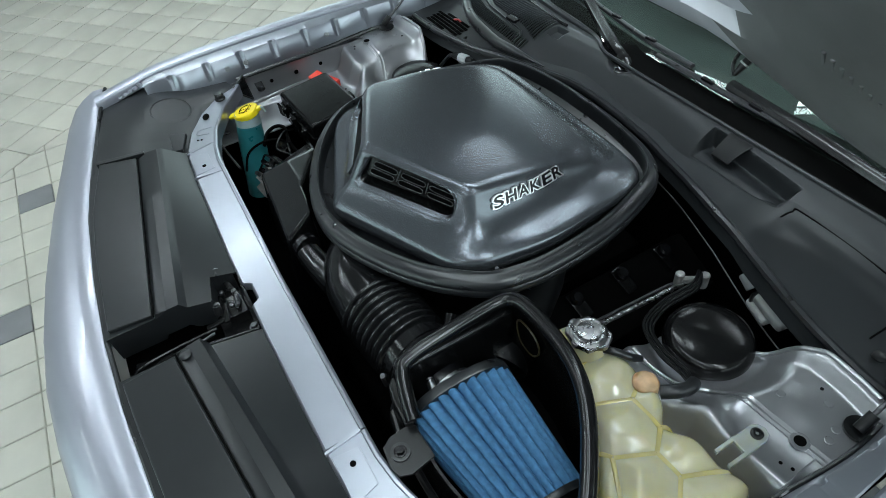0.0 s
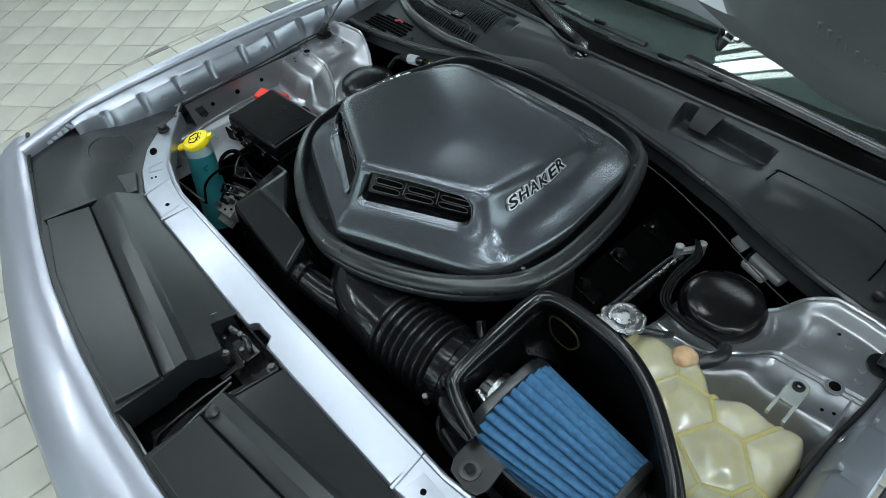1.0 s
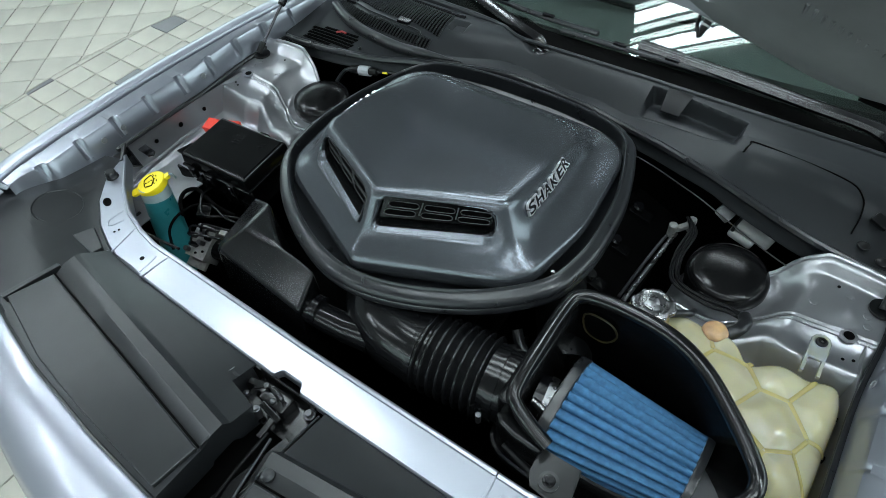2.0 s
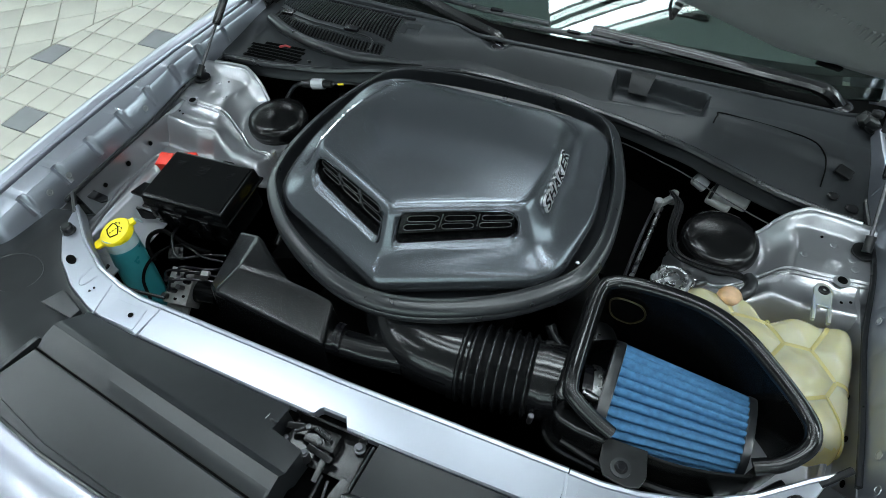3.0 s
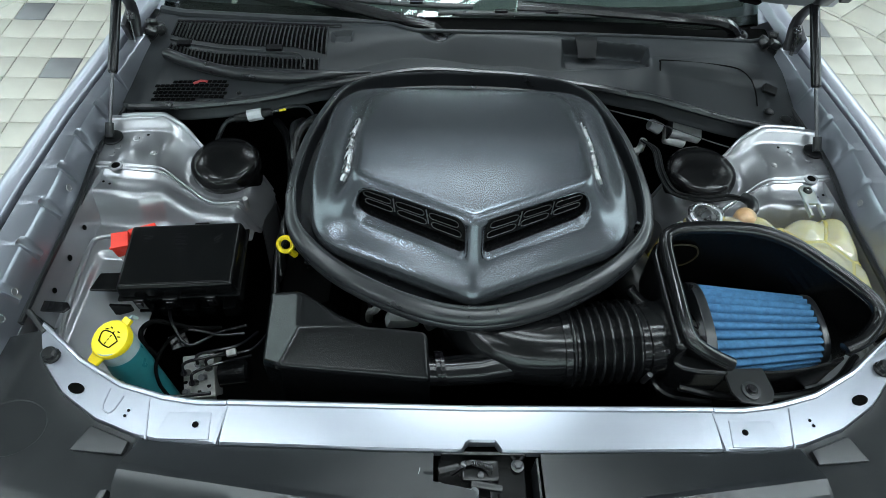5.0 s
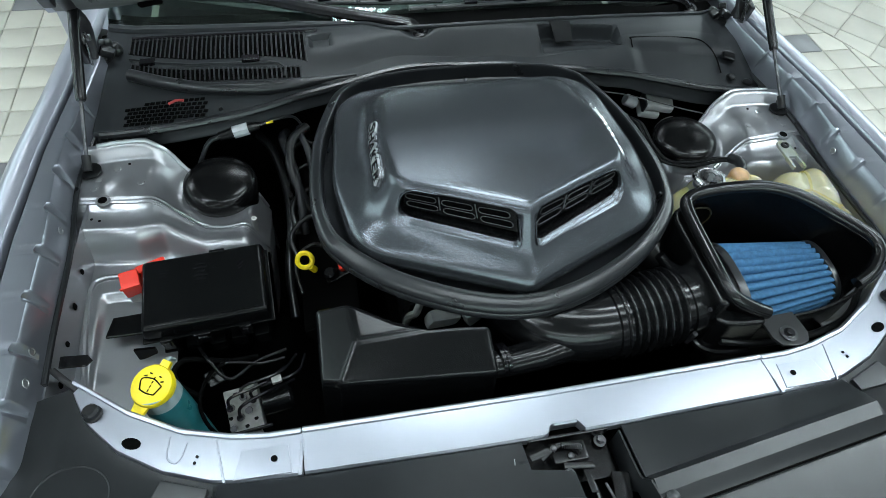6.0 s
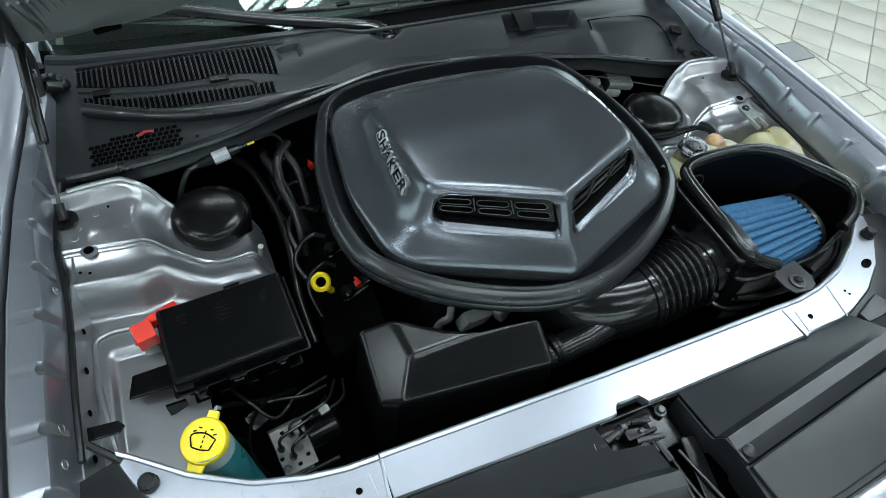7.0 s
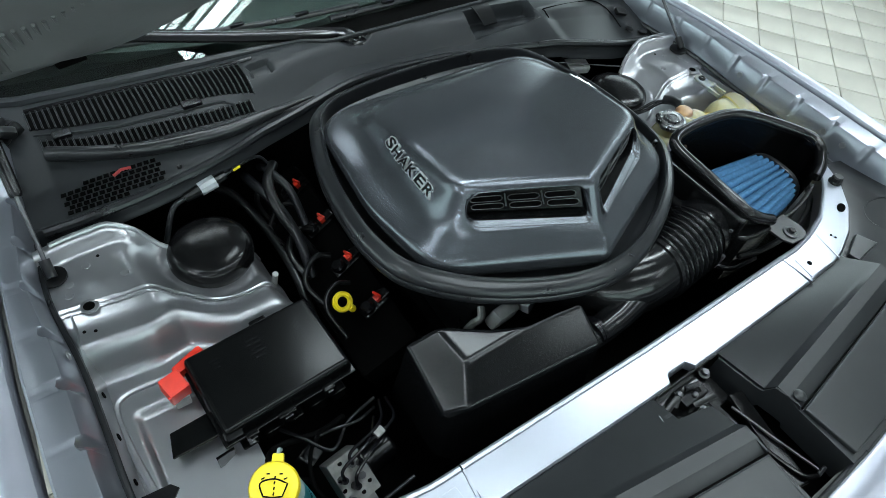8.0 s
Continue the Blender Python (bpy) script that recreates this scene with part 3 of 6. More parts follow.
    part("inner_wall", sheet(lambda v, w: Vector((s * (start(v) + 0.001), v, height(start(v) + 0.002, v) - 0.001 - 0.055 * w)), span(nose_in(0.06) + 0.006, -0.040, 46), span(0, 1, 3), 0.003, (s * 0.003, 0, 0)), COVERM, ob)
    if s < 0:
        part("lint", sweep(spline([(-0.080, -0.082, 0.7868), (-0.075, -0.071, 0.7862), (-0.072, -0.058, 0.7852)], 4), 0.0005, 4), MILKY, ob, "pale thread of lint")


for side in (-1, 1):
    shroud(side)


def table(knots):
    """A function through (x, value) knots, straight between them."""
    def f(x):
        for (a, va), (b, vb) in zip(knots, knots[1:]):
            if x <= b:
                return va + (vb - va) * (x - a) / (b - a)
        return knots[-1][1]
    return f


def tower(s):
    """Apron of one side: strut tower plate, and the wheel house panel that runs under its front edge."""
    ob = thing("inner_fender", (s * 0.58, 0.4, 0.60), "silver painted strut tower and wheel house with weld seams", "car part", "strut towers of the bay")
    cx, cy = 0.487, 0.571
    seam = table([(0.40, 0.447), (0.47, 0.455), (0.515, 0.478), (0.55, 0.502), (0.585, 0.516), (0.63, 0.517), (0.74, 0.528)])
    crest = table([(0.40, 0.408), (0.45, 0.412), (0.504, 0.421), (0.541, 0.446), (0.578, 0.468), (0.62, 0.460), (0.74, 0.472)])
    back = table([(0.40, 0.572), (0.45, 0.583), (0.505, 0.600), (0.536, 0.616), (0.573, 0.640), (0.615, 0.653), (0.67, 0.650), (0.74, 0.640)])
    def plate_z(x, y):
        z = 0.767 - 0.024 * smooth(0.62, 0.50, x) - 0.075 * smooth(0.445, 0.400, x) ** 1.5
        d = math.hypot(x - cx, (y - cy) * 0.95)
        z -= 0.032 * smooth(0.125, 0.078, d)
        z += 0.020 * smooth(back(x) - 0.030, back(x) - 0.004, y) * smooth(0.56, 0.63, x)
        z += 0.006 * math.exp(-((x - 0.655) / 0.02) ** 2 - ((y - 0.556) / 0.022) ** 2)
        z -= 0.004 * math.exp(-((x - 0.60) / 0.03) ** 2 - ((y - 0.60) / 0.03) ** 2)
        return z
    def plate(u, v):
        x = 0.405 + 0.333 * u
        y = seam(x) + (back(x) - seam(x)) * v
        return Vector((s * x, y, plate_z(x, y)))
    part("tower_plate", sheet(plate, span(0, 1, 64), span(0, 1, 44), 0.003), BAY, ob, "", 60)
    part("seam_edge", sheet(lambda x, v: Vector((s * x, seam(x) - 0.004 + 0.012 * v, plate_z(x, seam(x) + 0.006) + 0.0016 - 0.004 * (1 - v))), span(0.41, 0.735, 60), span(0, 1, 3), 0.002), BAY, ob, "overlapping welded sheet edge")
    part("rear_flange", sweep([Vector((s * x, back(x), plate_z(x, back(x)) + 0.001)) for x in span(0.41, 0.70, 34)], 0.0042, 8), BAY, ob)
    part("rear_wall", sheet(lambda u, v: Vector((s * (0.41 + 0.32 * u), back(0.41 + 0.32 * u) + 0.012 * v, plate_z(0.41 + 0.32 * u, back(0.41 + 0.32 * u)) - 0.16 * v)), span(0, 1, 30), span(0, 1, 3), 0.003, (0, 0.003, 0)), BAY, ob)
    def house_z(x, y):
        top = plate_z(x, seam(x)) - 0.004
        c, e = crest(x), seam(x)
        ridge = 0.760 - 0.018 * smooth(0.60, 0.53, x) + 0.010 * smooth(0.52, 0.46, x) - 0.045 * smooth(0.445, 0.400, x) ** 1.5
        tray = 0.694 + 0.010 * (1 - smooth(0.012, 0.024, min(y - 0.10, 0.375 - y, 0.700 - x, 10) if y > 0.10 and x < 0.72 else 0.0))
        if y > c:
            t = (y - c) / max(0.004, e - c)
            return ridge + (top - ridge) * smooth(0, 1, t) - 0.007 * math.sin(math.pi * min(1, t)) * smooth(0.50, 0.56, x)
        return tray + (ridge - tray) * smooth(c - 0.042, c - 0.002, y)
    def house(u, v):
        y = 0.055 + (0.55 - 0.055) * v
        inner = 0.405 + 0.150 * smooth(0.395, 0.340, y)
        x = inner + (0.738 - inner) * u
        y = min(y, seam(x) + 0.006)
        return Vector((s * x, y, house_z(x, y)))
    part("wheel_house", sheet(house, span(0, 1, 64), span(0, 1, 110), 0.003), BAY, ob, "", 60)
    part("side_wall", sheet(lambda u, v: Vector((s * (0.405 + 0.02 * v), u, plate_z(0.405, max(u, 0.475)) - 0.25 * v - 0.004)), span(0.46, 0.565, 20), span(0, 1, 4), 0.003, (s * 0.003, 0, 0)), BAY, ob)
    cap = lathe([(0.066, -0.030), (0.067, 0.000), (0.070, 0.004), (0.0695, 0.016), (0.066, 0.025), (0.057, 0.031), (0.04, 0.0345), (0.02, 0.036), (0.004, 0.0365)], (s * cx, cy, 0.717), 56)
    part("strut_cap", cap, CAPBLACK, ob, "domed black plastic strut cap")
    part("drain_rim", lathe([(0.013, -0.001), (0.013, 0.0018), (0.0105, 0.0024)], (s * 0.681, 0.5225, 0.7665), 24), BAY, ob)
    part("drain_plug", lathe([(0.008, 0), (0.008, 0.0028)], (s * 0.681, 0.5225, 0.7665), 20), DARK, ob, "dark rubber plug")
    if s < 0:
        part("seam_stud", sweep([(s * 0.424, 0.463, 0.715), (s * 0.421, 0.457, 0.752)], 0.0050, 12), ALLOY, ob, "upright threaded stud")
    part("inner_wall", sheet(lambda y, v: Vector((s * (gap_x(y) - 0.064 - 0.010 * v), y, 0.765 - 0.068 * v + 0.004 * math.sin(y * 40) * v)), span(0.08, 0.56, 40), span(0, 1, 5), 0.002, (s * 0.002, 0, 0)), BAY, ob, "pressed inner wall below the fender's flange")
    for k in range(4):
        # Near-black disc on the wall for a shaded hole
        part("wall_hole", lathe([(0.006 - 0.001 * (k % 2), 0), (0.005, 0.0012)], None, 12, Matrix.Translation((s * (gap_x(0.18 + 0.07 * k) - 0.0705), 0.18 + 0.07 * k, 0.738)) @ pose(0, 0, 0, 0, -s * 80, 0)), DARK, ob)
    for dx, dy in ((0.70, 0.492), (0.686, 0.486), (0.60, 0.41), (0.645, 0.612)):
        z = plate_z(dx, dy) if dy > 0.5 else house_z(dx, dy)
        # Pin holes are near-black dots, their shade painted on
        part("pin_hole", lathe([(0.0026, -0.001), (0.0026, 0.0009)], (s * dx, dy, z), 10), DARK, ob)
    for k, (dx, dy) in enumerate(((0.70, 0.555), (0.695, 0.575), (0.665, 0.60), (0.62, 0.56))):
        part("weld_spot", lathe([(0.007, -0.001), (0.0055, 0.001), (0.002, 0.0014)], (s * dx, dy, plate_z(dx, dy)), 14), BAY, ob)
    tray = spline([(s * 0.676, 0.12, 0.7045), (s * 0.690, 0.20, 0.7045), (s * 0.702, 0.30, 0.7045), (s * 0.704, 0.372, 0.7045), (s * 0.690, 0.394, 0.7045), (s * 0.650, 0.396, 0.7045), (s * 0.57, 0.386, 0.703)], 6)
    part("pressed_bead", sweep(tray, 0.0055, 8), BAY, ob)
    if s < 0:
        part("wall_bracket", slab([(-0.715, 0.205), (-0.715, 0.225), (-0.672, 0.222), (-0.664, 0.212), (-0.672, 0.203)], 0.742, 0.746, 0.001), GLOSSY, ob, "small black holed bracket")


for side in (-1, 1):
    tower(side)


def cowl_front(x):
    return 0.675 + 0.09 * (1 - smooth(0.0, 0.60, abs(x)))


def cowl_back(x):
    right = 0.846 + 0.175 * x * x
    left = 0.893 + 0.205 * x * x
    return right + (left - right) * smooth(-0.10, -0.22, x)


def cowl_crease(x):
    """Where the cowl's flat upper part turns down towards the engine."""
    ks = [(-0.72, 0.68), (-0.45, 0.70), (-0.30, 0.765), (-0.095, 0.800), (0.10, 0.790), (0.20, 0.778), (0.33, 0.782), (0.42, 0.815), (0.60, 0.842), (0.72, 0.84)]
    for (p, vp), (q, vq) in zip(ks, ks[1:]):
        if x <= q:
            return vp + (vq - vp) * smooth(p, q, x)
    return ks[-1][1]


def cowl_z(x, y):
    e = cowl_crease(x)
    if y < e:
        d = e - y
        return cowl_flat(x, e) - 0.32 * (d - 0.03 * (1 - math.exp(-d / 0.03)))
    return cowl_flat(x, y)


def cowl_flat(x, y):
    a, b = cowl_front(x), 0.905 + 0.24 * x * x
    t = (y - a) / (b - a)
    q = min(1, (x / 0.66) ** 2)
    return 0.782 + 0.025 * (1 - q) + (0.060 * (1 - q) + 0.018 * q) * smooth(0, 0.62, t) + 0.010 * q * t - 0.020 * smooth(0.72, 1.0, t) * (1 - q)


def cowl():
    ob = thing("cowl_cover", (0, 0.8, 0.70), "dark grey grained plastic cowl cover below the windscreen", "cowl cover")
    def top(x, v):
        a, b = cowl_front(x), cowl_back(x)
        y = a + (b - a) * v
        z = cowl_z(x, y) - 0.03 * (1 - smooth(0, 0.05, v))
        # pocket below the screen, and a shallow tab
        z -= (0.010 + 0.026 * smooth(0.790, 0.835, y)) * smooth(0.206, 0.216, x) * smooth(0.398, 0.390, x) * smooth(0.780, 0.790, y) * smooth(0.842, 0.836, y)
        z -= 0.012 * smooth(-0.288, -0.284, x) * smooth(-0.243, -0.247, x) * smooth(0.822, 0.826, y) * smooth(0.858, 0.852, y)
        # raised right-hand pan
        z -= 0.006 * smooth(0.40, 0.44, x) * smooth(0.80, 0.77, y) * smooth(0.70, 0.66, x)
        d = math.hypot((x + 0.06) / 1.2, y - 0.862)
        z -= 0.010 * (1 - smooth(0.022, 0.040, d))
        return Vector((x, y, z))
    part("panel", sheet(top, span(-0.715, 0.715, 340), span(0, 1, 120), 0.004), COWLM, ob, "", 50)
    def on(x, y, h):
        return Vector((x, y, cowl_z(x, y) + h))
    hi1 = table([(-0.67, 0.946), (-0.566, 0.921), (-0.475, 0.900), (-0.384, 0.880), (-0.29, 0.862)])
    lo1 = table([(-0.67, 0.905), (-0.60, 0.868), (-0.523, 0.838), (-0.444, 0.823), (-0.376, 0.816), (-0.33, 0.806), (-0.29, 0.795)])
    hi2 = table([(-0.67, 0.872), (-0.595, 0.832), (-0.539, 0.814), (-0.461, 0.800), (-0.382, 0.788), (-0.33, 0.787), (-0.29, 0.785)])
    lo2 = table([(-0.67, 0.834), (-0.601, 0.804), (-0.536, 0.787), (-0.469, 0.777), (-0.393, 0.770), (-0.33, 0.768), (-0.29, 0.768)])
    for hi, lo, xa, xb, n in ((hi1, lo1, -0.662, -0.298, 38), (hi2, lo2, -0.655, -0.312, 36)):
        # No opening is cut; a near-black sheet on the panel paints its shade
        part("intake_opening", sheet(lambda u, v: on(u, lo(u) + (hi(u) - lo(u)) * v, 0.0012), span(xa, xb, 40), span(0, 1, 8), 0.001), DARK, ob, "near-black sheet painting the shade behind the ribs")
        for i in range(n + 1):
            x = xa + (xb - xa) * i / n
            ya, yb = lo(x) - 0.002, hi(x) + 0.002
            part("slat", sweep([on(x, ya + (yb - ya) * v, 0.0024) for v in (0, 0.25, 0.5, 0.75, 1)], 0.0016, 6, True, None, 1.6), COWLM, ob)
    ridge = [(x, (lo1(x) + hi2(x)) / 2) for x in span(-0.66, -0.37, 24)] + [(-0.355, 0.798), (-0.342, 0.788), (-0.345, 0.772)]
    part("wavy_ridge", sweep([on(x, y, 0.001) for x, y in ridge], 0.0030, 6), COWLM, ob)
    for x, y, w in ((-0.62, 0.856, 0.03), (-0.409, 0.812, 0.035)):
        part("clip", block(on(x, y, 0.004), (w, 0.018, 0.008), 0.002), GLOSSY, ob, "black clip")
    tube = spline([on(x, y, 0.009) for x, y in ((-0.652, 0.824), (-0.586, 0.787), (-0.506, 0.758), (-0.428, 0.746), (-0.367, 0.743), (-0.29, 0.746), (-0.20, 0.752))], 5)
    part("seal_tube", sweep(tube, [0.0125] * 22 + [0.0122, 0.0115, 0.010, 0.0085, 0.007, 0.0055, 0.004, 0.003, 0.002], 10), RUBBER, ob, "black rubber tube seal")
    part("pocket_tab", sheet(lambda x, v: on(x + (0.26 - x) * 0.25 * (1 - v), 0.800 + 0.050 * v, 0.0015), span(0.236, 0.286, 6), span(0, 1, 8), 0.003), COWLDARK, ob, "small dark tab over the pocket")
    # honeycomb of the side air inlet: near-black patches paint the shade in its cells
    holes = bmesh.new()
    for r in range(6):
        for k in range(16):
            x = -0.655 + 0.0108 * k + 0.0052 * (r % 2)
            y = 0.697 + 0.0096 * r - 0.06 * (x + 0.58)
            if r < 1 and x > -0.56 or x > -0.502 or (r > 4 and x < -0.62):
                continue
            p = on(x, y, 0.0016)
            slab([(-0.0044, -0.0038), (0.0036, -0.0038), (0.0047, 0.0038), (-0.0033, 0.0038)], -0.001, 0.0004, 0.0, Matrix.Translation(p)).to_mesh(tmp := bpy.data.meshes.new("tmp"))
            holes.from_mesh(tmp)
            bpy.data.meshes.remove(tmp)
    tagged(part("inlet_mesh", holes, DARK, ob, "near-black patches painting the shade in the side inlet's honeycomb"), kind="stuff")
    part("red_scrap", sweep([on(-0.575, 0.738, 0.003), on(-0.56, 0.744, 0.003), on(-0.545, 0.741, 0.003)], 0.0028, 6), mat("faded_red", (0.35, 0.03, 0.03), 0.5), ob, "faded red scrap in the mesh")
    part("front_seal", sweep([on(x, cowl_front(x) + 0.006, -0.002) for x in span(-0.70, 0.70, 60)], 0.008, 8), RUBBER, ob, "black rubber bulb seal along the front edge")
    part("lower_lip", sweep([on(x, cowl_front(x) - 0.022 - 0.02 * smooth(0.25, 0.6, x), -0.022) for x in span(0.20, 0.70, 24)], 0.0013, 6), RODM, ob, "thin grey sheet edge")
    part("intake_lip", sweep([on(x, hi1(x) + 0.008, 0.0015) for x in span(-0.66, -0.27, 30)], 0.0038, 8), GLOSSY, ob, "glossy raised lip above the ribs")
    part("back_lip", sweep([on(x, cowl_back(x), 0.001) for x in span(-0.71, 0.71, 80)], [0.0045 + 0.006 * smooth(-0.15, -0.30, x) for x in span(-0.71, 0.71, 80)], 8), COWLM, ob)
    part("pan_seam", sweep(spline([on(x, y, 0.0005) for x, y in ((0.416, 0.775), (0.420, 0.795), (0.434, 0.806), (0.582, 0.815), (0.622, 0.798), (0.632, 0.765), (0.630, 0.725))], 5), 0.0014, 6), DARK, ob)
    # Gutter sheet coloured near-black for the shade in the gap
    part("gutter", sheet(lambda x, v: Vector((x, cowl_back(x) - 0.012 + 0.12 * v, cowl_z(x, cowl_back(x)) - 0.014 - 0.020 * smooth(0, 0.4, v))), span(-0.71, 0.71, 60), span(0, 1, 6), 0.003), DARK, ob, "near-black gutter sheet painting the shade below the glass")
    for x, y, r in ((-0.475, 0.712, 0.004), (0.655, 0.715, 0.010), (0.69, 0.70, 0.011)):
        part("rivet", lathe([(r, 0), (r, 0.003), (r * 0.6, 0.005)], on(x, y, 0), 14), PLASTIC, ob)
    for fx, fy, fw, rot in ((0.664, 0.765, 0.030, -20),):
        part("torn_flap", block(None, (fw, 0.022, 0.010), 0.004, Matrix.Translation(on(fx, fy, 0.006)) @ pose(0, 0, 0, 14, 10, rot), 2), COWLDARK, ob, "crumpled rubber flap")
    # crumpled rubber boots beside the hinges
    for sx in (-1, 1):
        for k in range(5):
            a = k * 2.4
            part("hinge_boot", block(None, (0.026 - 0.002 * k, 0.020, 0.016), 0.006, Matrix.Translation((sx * (0.692 + 0.012 * math.sin(a)), 0.875 + 0.011 * k, 0.824 + 0.010 * math.cos(a * 1.7))) @ pose(0, 0, 0, 30 * math.sin(a), 25 * math.cos(a), 50 * k), 2), PLASTIC, ob, "crumpled black hinge boot")


cowl()


def screen_at(x, v):
    return Vector((x, 0.918 + 0.235 * x * x + v * 0.84, 0.806 - 0.05 * x * x + v * 0.50 - 0.05 * v * v))


def windscreen():
    ob = thing("windscreen", (0, 0.95, 0.80), "raked green-tinted windscreen glass of the car", "windscreen")
    part("pane", sheet(screen_at, span(-0.73, 0.73, 40), span(0, 0.9, 24), 0.005), SCREEN, ob).visible_shadow = False
    part("frit_band", sheet(lambda x, v: screen_at(x, v) + Vector((0, 0.0, -0.0065)), span(-0.73, 0.73, 40), span(0.0, 0.03, 3), 0.001), DARK, ob, "black ceramic border")


windscreen()


def cabin():
    ob = thing("dashboard", (0, 1.5, 0.7), "dark dashboard seen dimly through the windscreen", "dashboard")
    part("top", sheet(lambda x, v: Vector((x, 1.03 + 0.2 * x * x + v * 0.62, 0.80 + 0.06 * v - 0.05 * v * v + 0.012 * math.sin(x * 7))), span(-0.72, 0.72, 40), span(0, 1, 14), 0.02), UPHOLSTERY, ob)
    part("defroster_slot", block((0, 1.16, 0.822), (0.7, 0.02, 0.006), 0.002), DARK, ob)
    roof = thing("car_roof", (0, 2.3, 0.4), "silver painted roof and pillars over the dark cabin", "car body")
    part("roof_skin", sheet(lambda x, v: Vector((x * (1 - 0.1 * v), 1.66 + 0.2 * x * x + 1.3 * v, 1.215 + 0.09 * math.sin(v * 2.6) - 0.12 * x * x)), span(-0.66, 0.66, 20), span(0, 1, 12), 0.01), SILVER, roof)
    for s in (-1, 1):
        part("pillar", sweep([screen_at(s * 0.745, v) + Vector((s * 0.01, 0, -0.012)) for v in span(0, 0.9, 10)], 0.028, 10), SILVER, roof)
        part("side", block((s * 0.86, 2.2, 0.62), (0.10, 1.95, 0.52), 0.05), SILVER, roof)
    part("cabin_back", block((0, 3.0, 0.85), (1.5, 0.04, 0.8)), UPHOLSTERY, roof)
    part("cabin_floor", block((0, 2.0, 0.35), (1.6, 2.2, 0.04)), UPHOLSTERY, roof)


cabin()

HOOD_A = radians(61)


def hood_at(x, s, h=0.0):
    """A place on the raised hood: across, from its rear slot forward, and above its skin."""
    c, t = math.cos(HOOD_A), math.sin(HOOD_A)
    return Vector((x, 0.822 - s * c + h * t, 0.985 + s * t + h * c))


def hood_rear(x):
    """How far forward of the hinge line the hood's rear edge lies."""
    ks = [(0, 0.132), (0.25, 0.128), (0.30, 0.116), (0.35, 0.094), (0.42, 0.056), (0.50, 0.008), (0.57, -0.028), (0.64, -0.044), (0.76, -0.050)]
    x = abs(x)
    for (a, va), (b, vb) in zip(ks, ks[1:]):
        if x <= b:
            return va + (vb - va) * (x - a) / (b - a)
    return ks[-1][1]


def hood():
    ob = thing("hood", (0, 0.822, 0.985), "raised silver hood with a dark pressed underside and scoop cut-out", "car hood")
    out = [(x, hood_rear(x)) for x in span(-0.755, 0.755, 30)] + [(0.762, s) for s in span(0.08, 1.0, 10)]
    out += [(x, 1.14 - 0.10 * (x / 0.74) ** 2) for x in span(0.74, -0.74, 24)] + [(-0.762, s) for s in span(1.0, 0.08, 10)]
    hole = []
    for x, s in out:
        a = math.atan2((s - 0.52) / 0.55, x / 0.75)
        k = (abs(math.cos(a)) ** 4 + abs(math.sin(a)) ** 4) ** -0.25
        hole.append((0.335 * k * math.cos(a), 0.525 + 0.325 * k * math.sin(a)))
    def ringed(levels):
        return loft([[hood_at(a[0] + (b[0] - a[0]) * t, a[1] + (b[1] - a[1]) * t, h) for a, b in zip(hole, out)] for t, h in levels], True)
    part("skin", ringed([(0, 0.004), (0, 0.012), (0.5, 0.016), (0.97, 0.012), (1, 0.006), (1, 0.001), (0.97, 0.002), (0, 0.004)]), SILVER, ob)
    bm = ringed([(0.05, 0.003), (0.05, -0.010), (0.12, -0.012), (0.2, -0.032), (0.5, -0.036), (0.74, -0.030), (0.82, -0.010), (0.90, -0.008), (0.965, -0.003), (0.965, 0.001)])
    # Faces behind the cut-out take the brightened silver
    for f in bm.faces:
        c = f.calc_center_median()
        f.material_index = 1 if abs(c.x) < 0.285 and c.z < 1.21 else 0
    part("inner_panel", bm, [LINER, UNDERSILVER], ob, "dark grey pressed inner panel, silver painted brighter behind the cut-out")
    for s in (-1, 1):
        for i in range(20):
            x = 0.42 + i * 0.0125
            part("panel_rib", sweep([hood_at(s * x, hood_rear(x) + 0.06, -0.020), hood_at(s * (x + 0.012), hood_rear(x) + 0.17, -0.034)], 0.0032, 6), LINER, ob)
        # Slot and round hole: near-black pieces paint the shade, nothing is cut
        part("slot", block(None, (0.045, 0.012, 0.006), 0.002, Matrix.Translation(hood_at(s * 0.565, -0.012, -0.012)) @ pose(0, 0, 0, -60, 0, 0) @ pose(0, 0, 0, 0, 0, s * 16)), DARK, ob, "near-black bar painting the shade in a slot")
        part("round_hole", lathe([(0.016, 0), (0.016, 0.003)], None, 20, Matrix.Translation(hood_at(s * 0.44, 0.174, -0.030)) @ pose(0, 0, 0, -60, 0, 0)), DARK, ob)
        part("strut_bracket", block(None, (0.020, 0.06, 0.035), 0.003, Matrix.Translation(hood_at(s * 0.712, 0.075, -0.030)) @ pose(0, 0, 0, -60, 0, 0)), RODM, ob, "folded steel strut bracket")
        hinge = part("hinge_arm", sweep(spline([hood_at(s * 0.70, 0.18, -0.010), hood_at(s * 0.705, 0.03, -0.014), (s * 0.712, 0.868, 0.905), (s * 0.722, 0.862, 0.830)], 4), 0.013, 8, True, None, 0.5), RODM, ob, "pressed steel hinge arm")
        part("hinge_leaf", block(None, (0.012, 0.05, 0.085), 0.003, pose(s * 0.728, 0.868, 0.835, 12, 0, 0)), RODM, hinge)
        part("hinge_link", sweep([(s * 0.721, 0.838, 0.792), (s * 0.719, 0.842, 0.835), (s * 0.716, 0.850, 0.882)], [0.007, 0.0045, 0.006], 8, True, None, 0.5), CAPM, hinge, "bright zinc-plated hinge link")
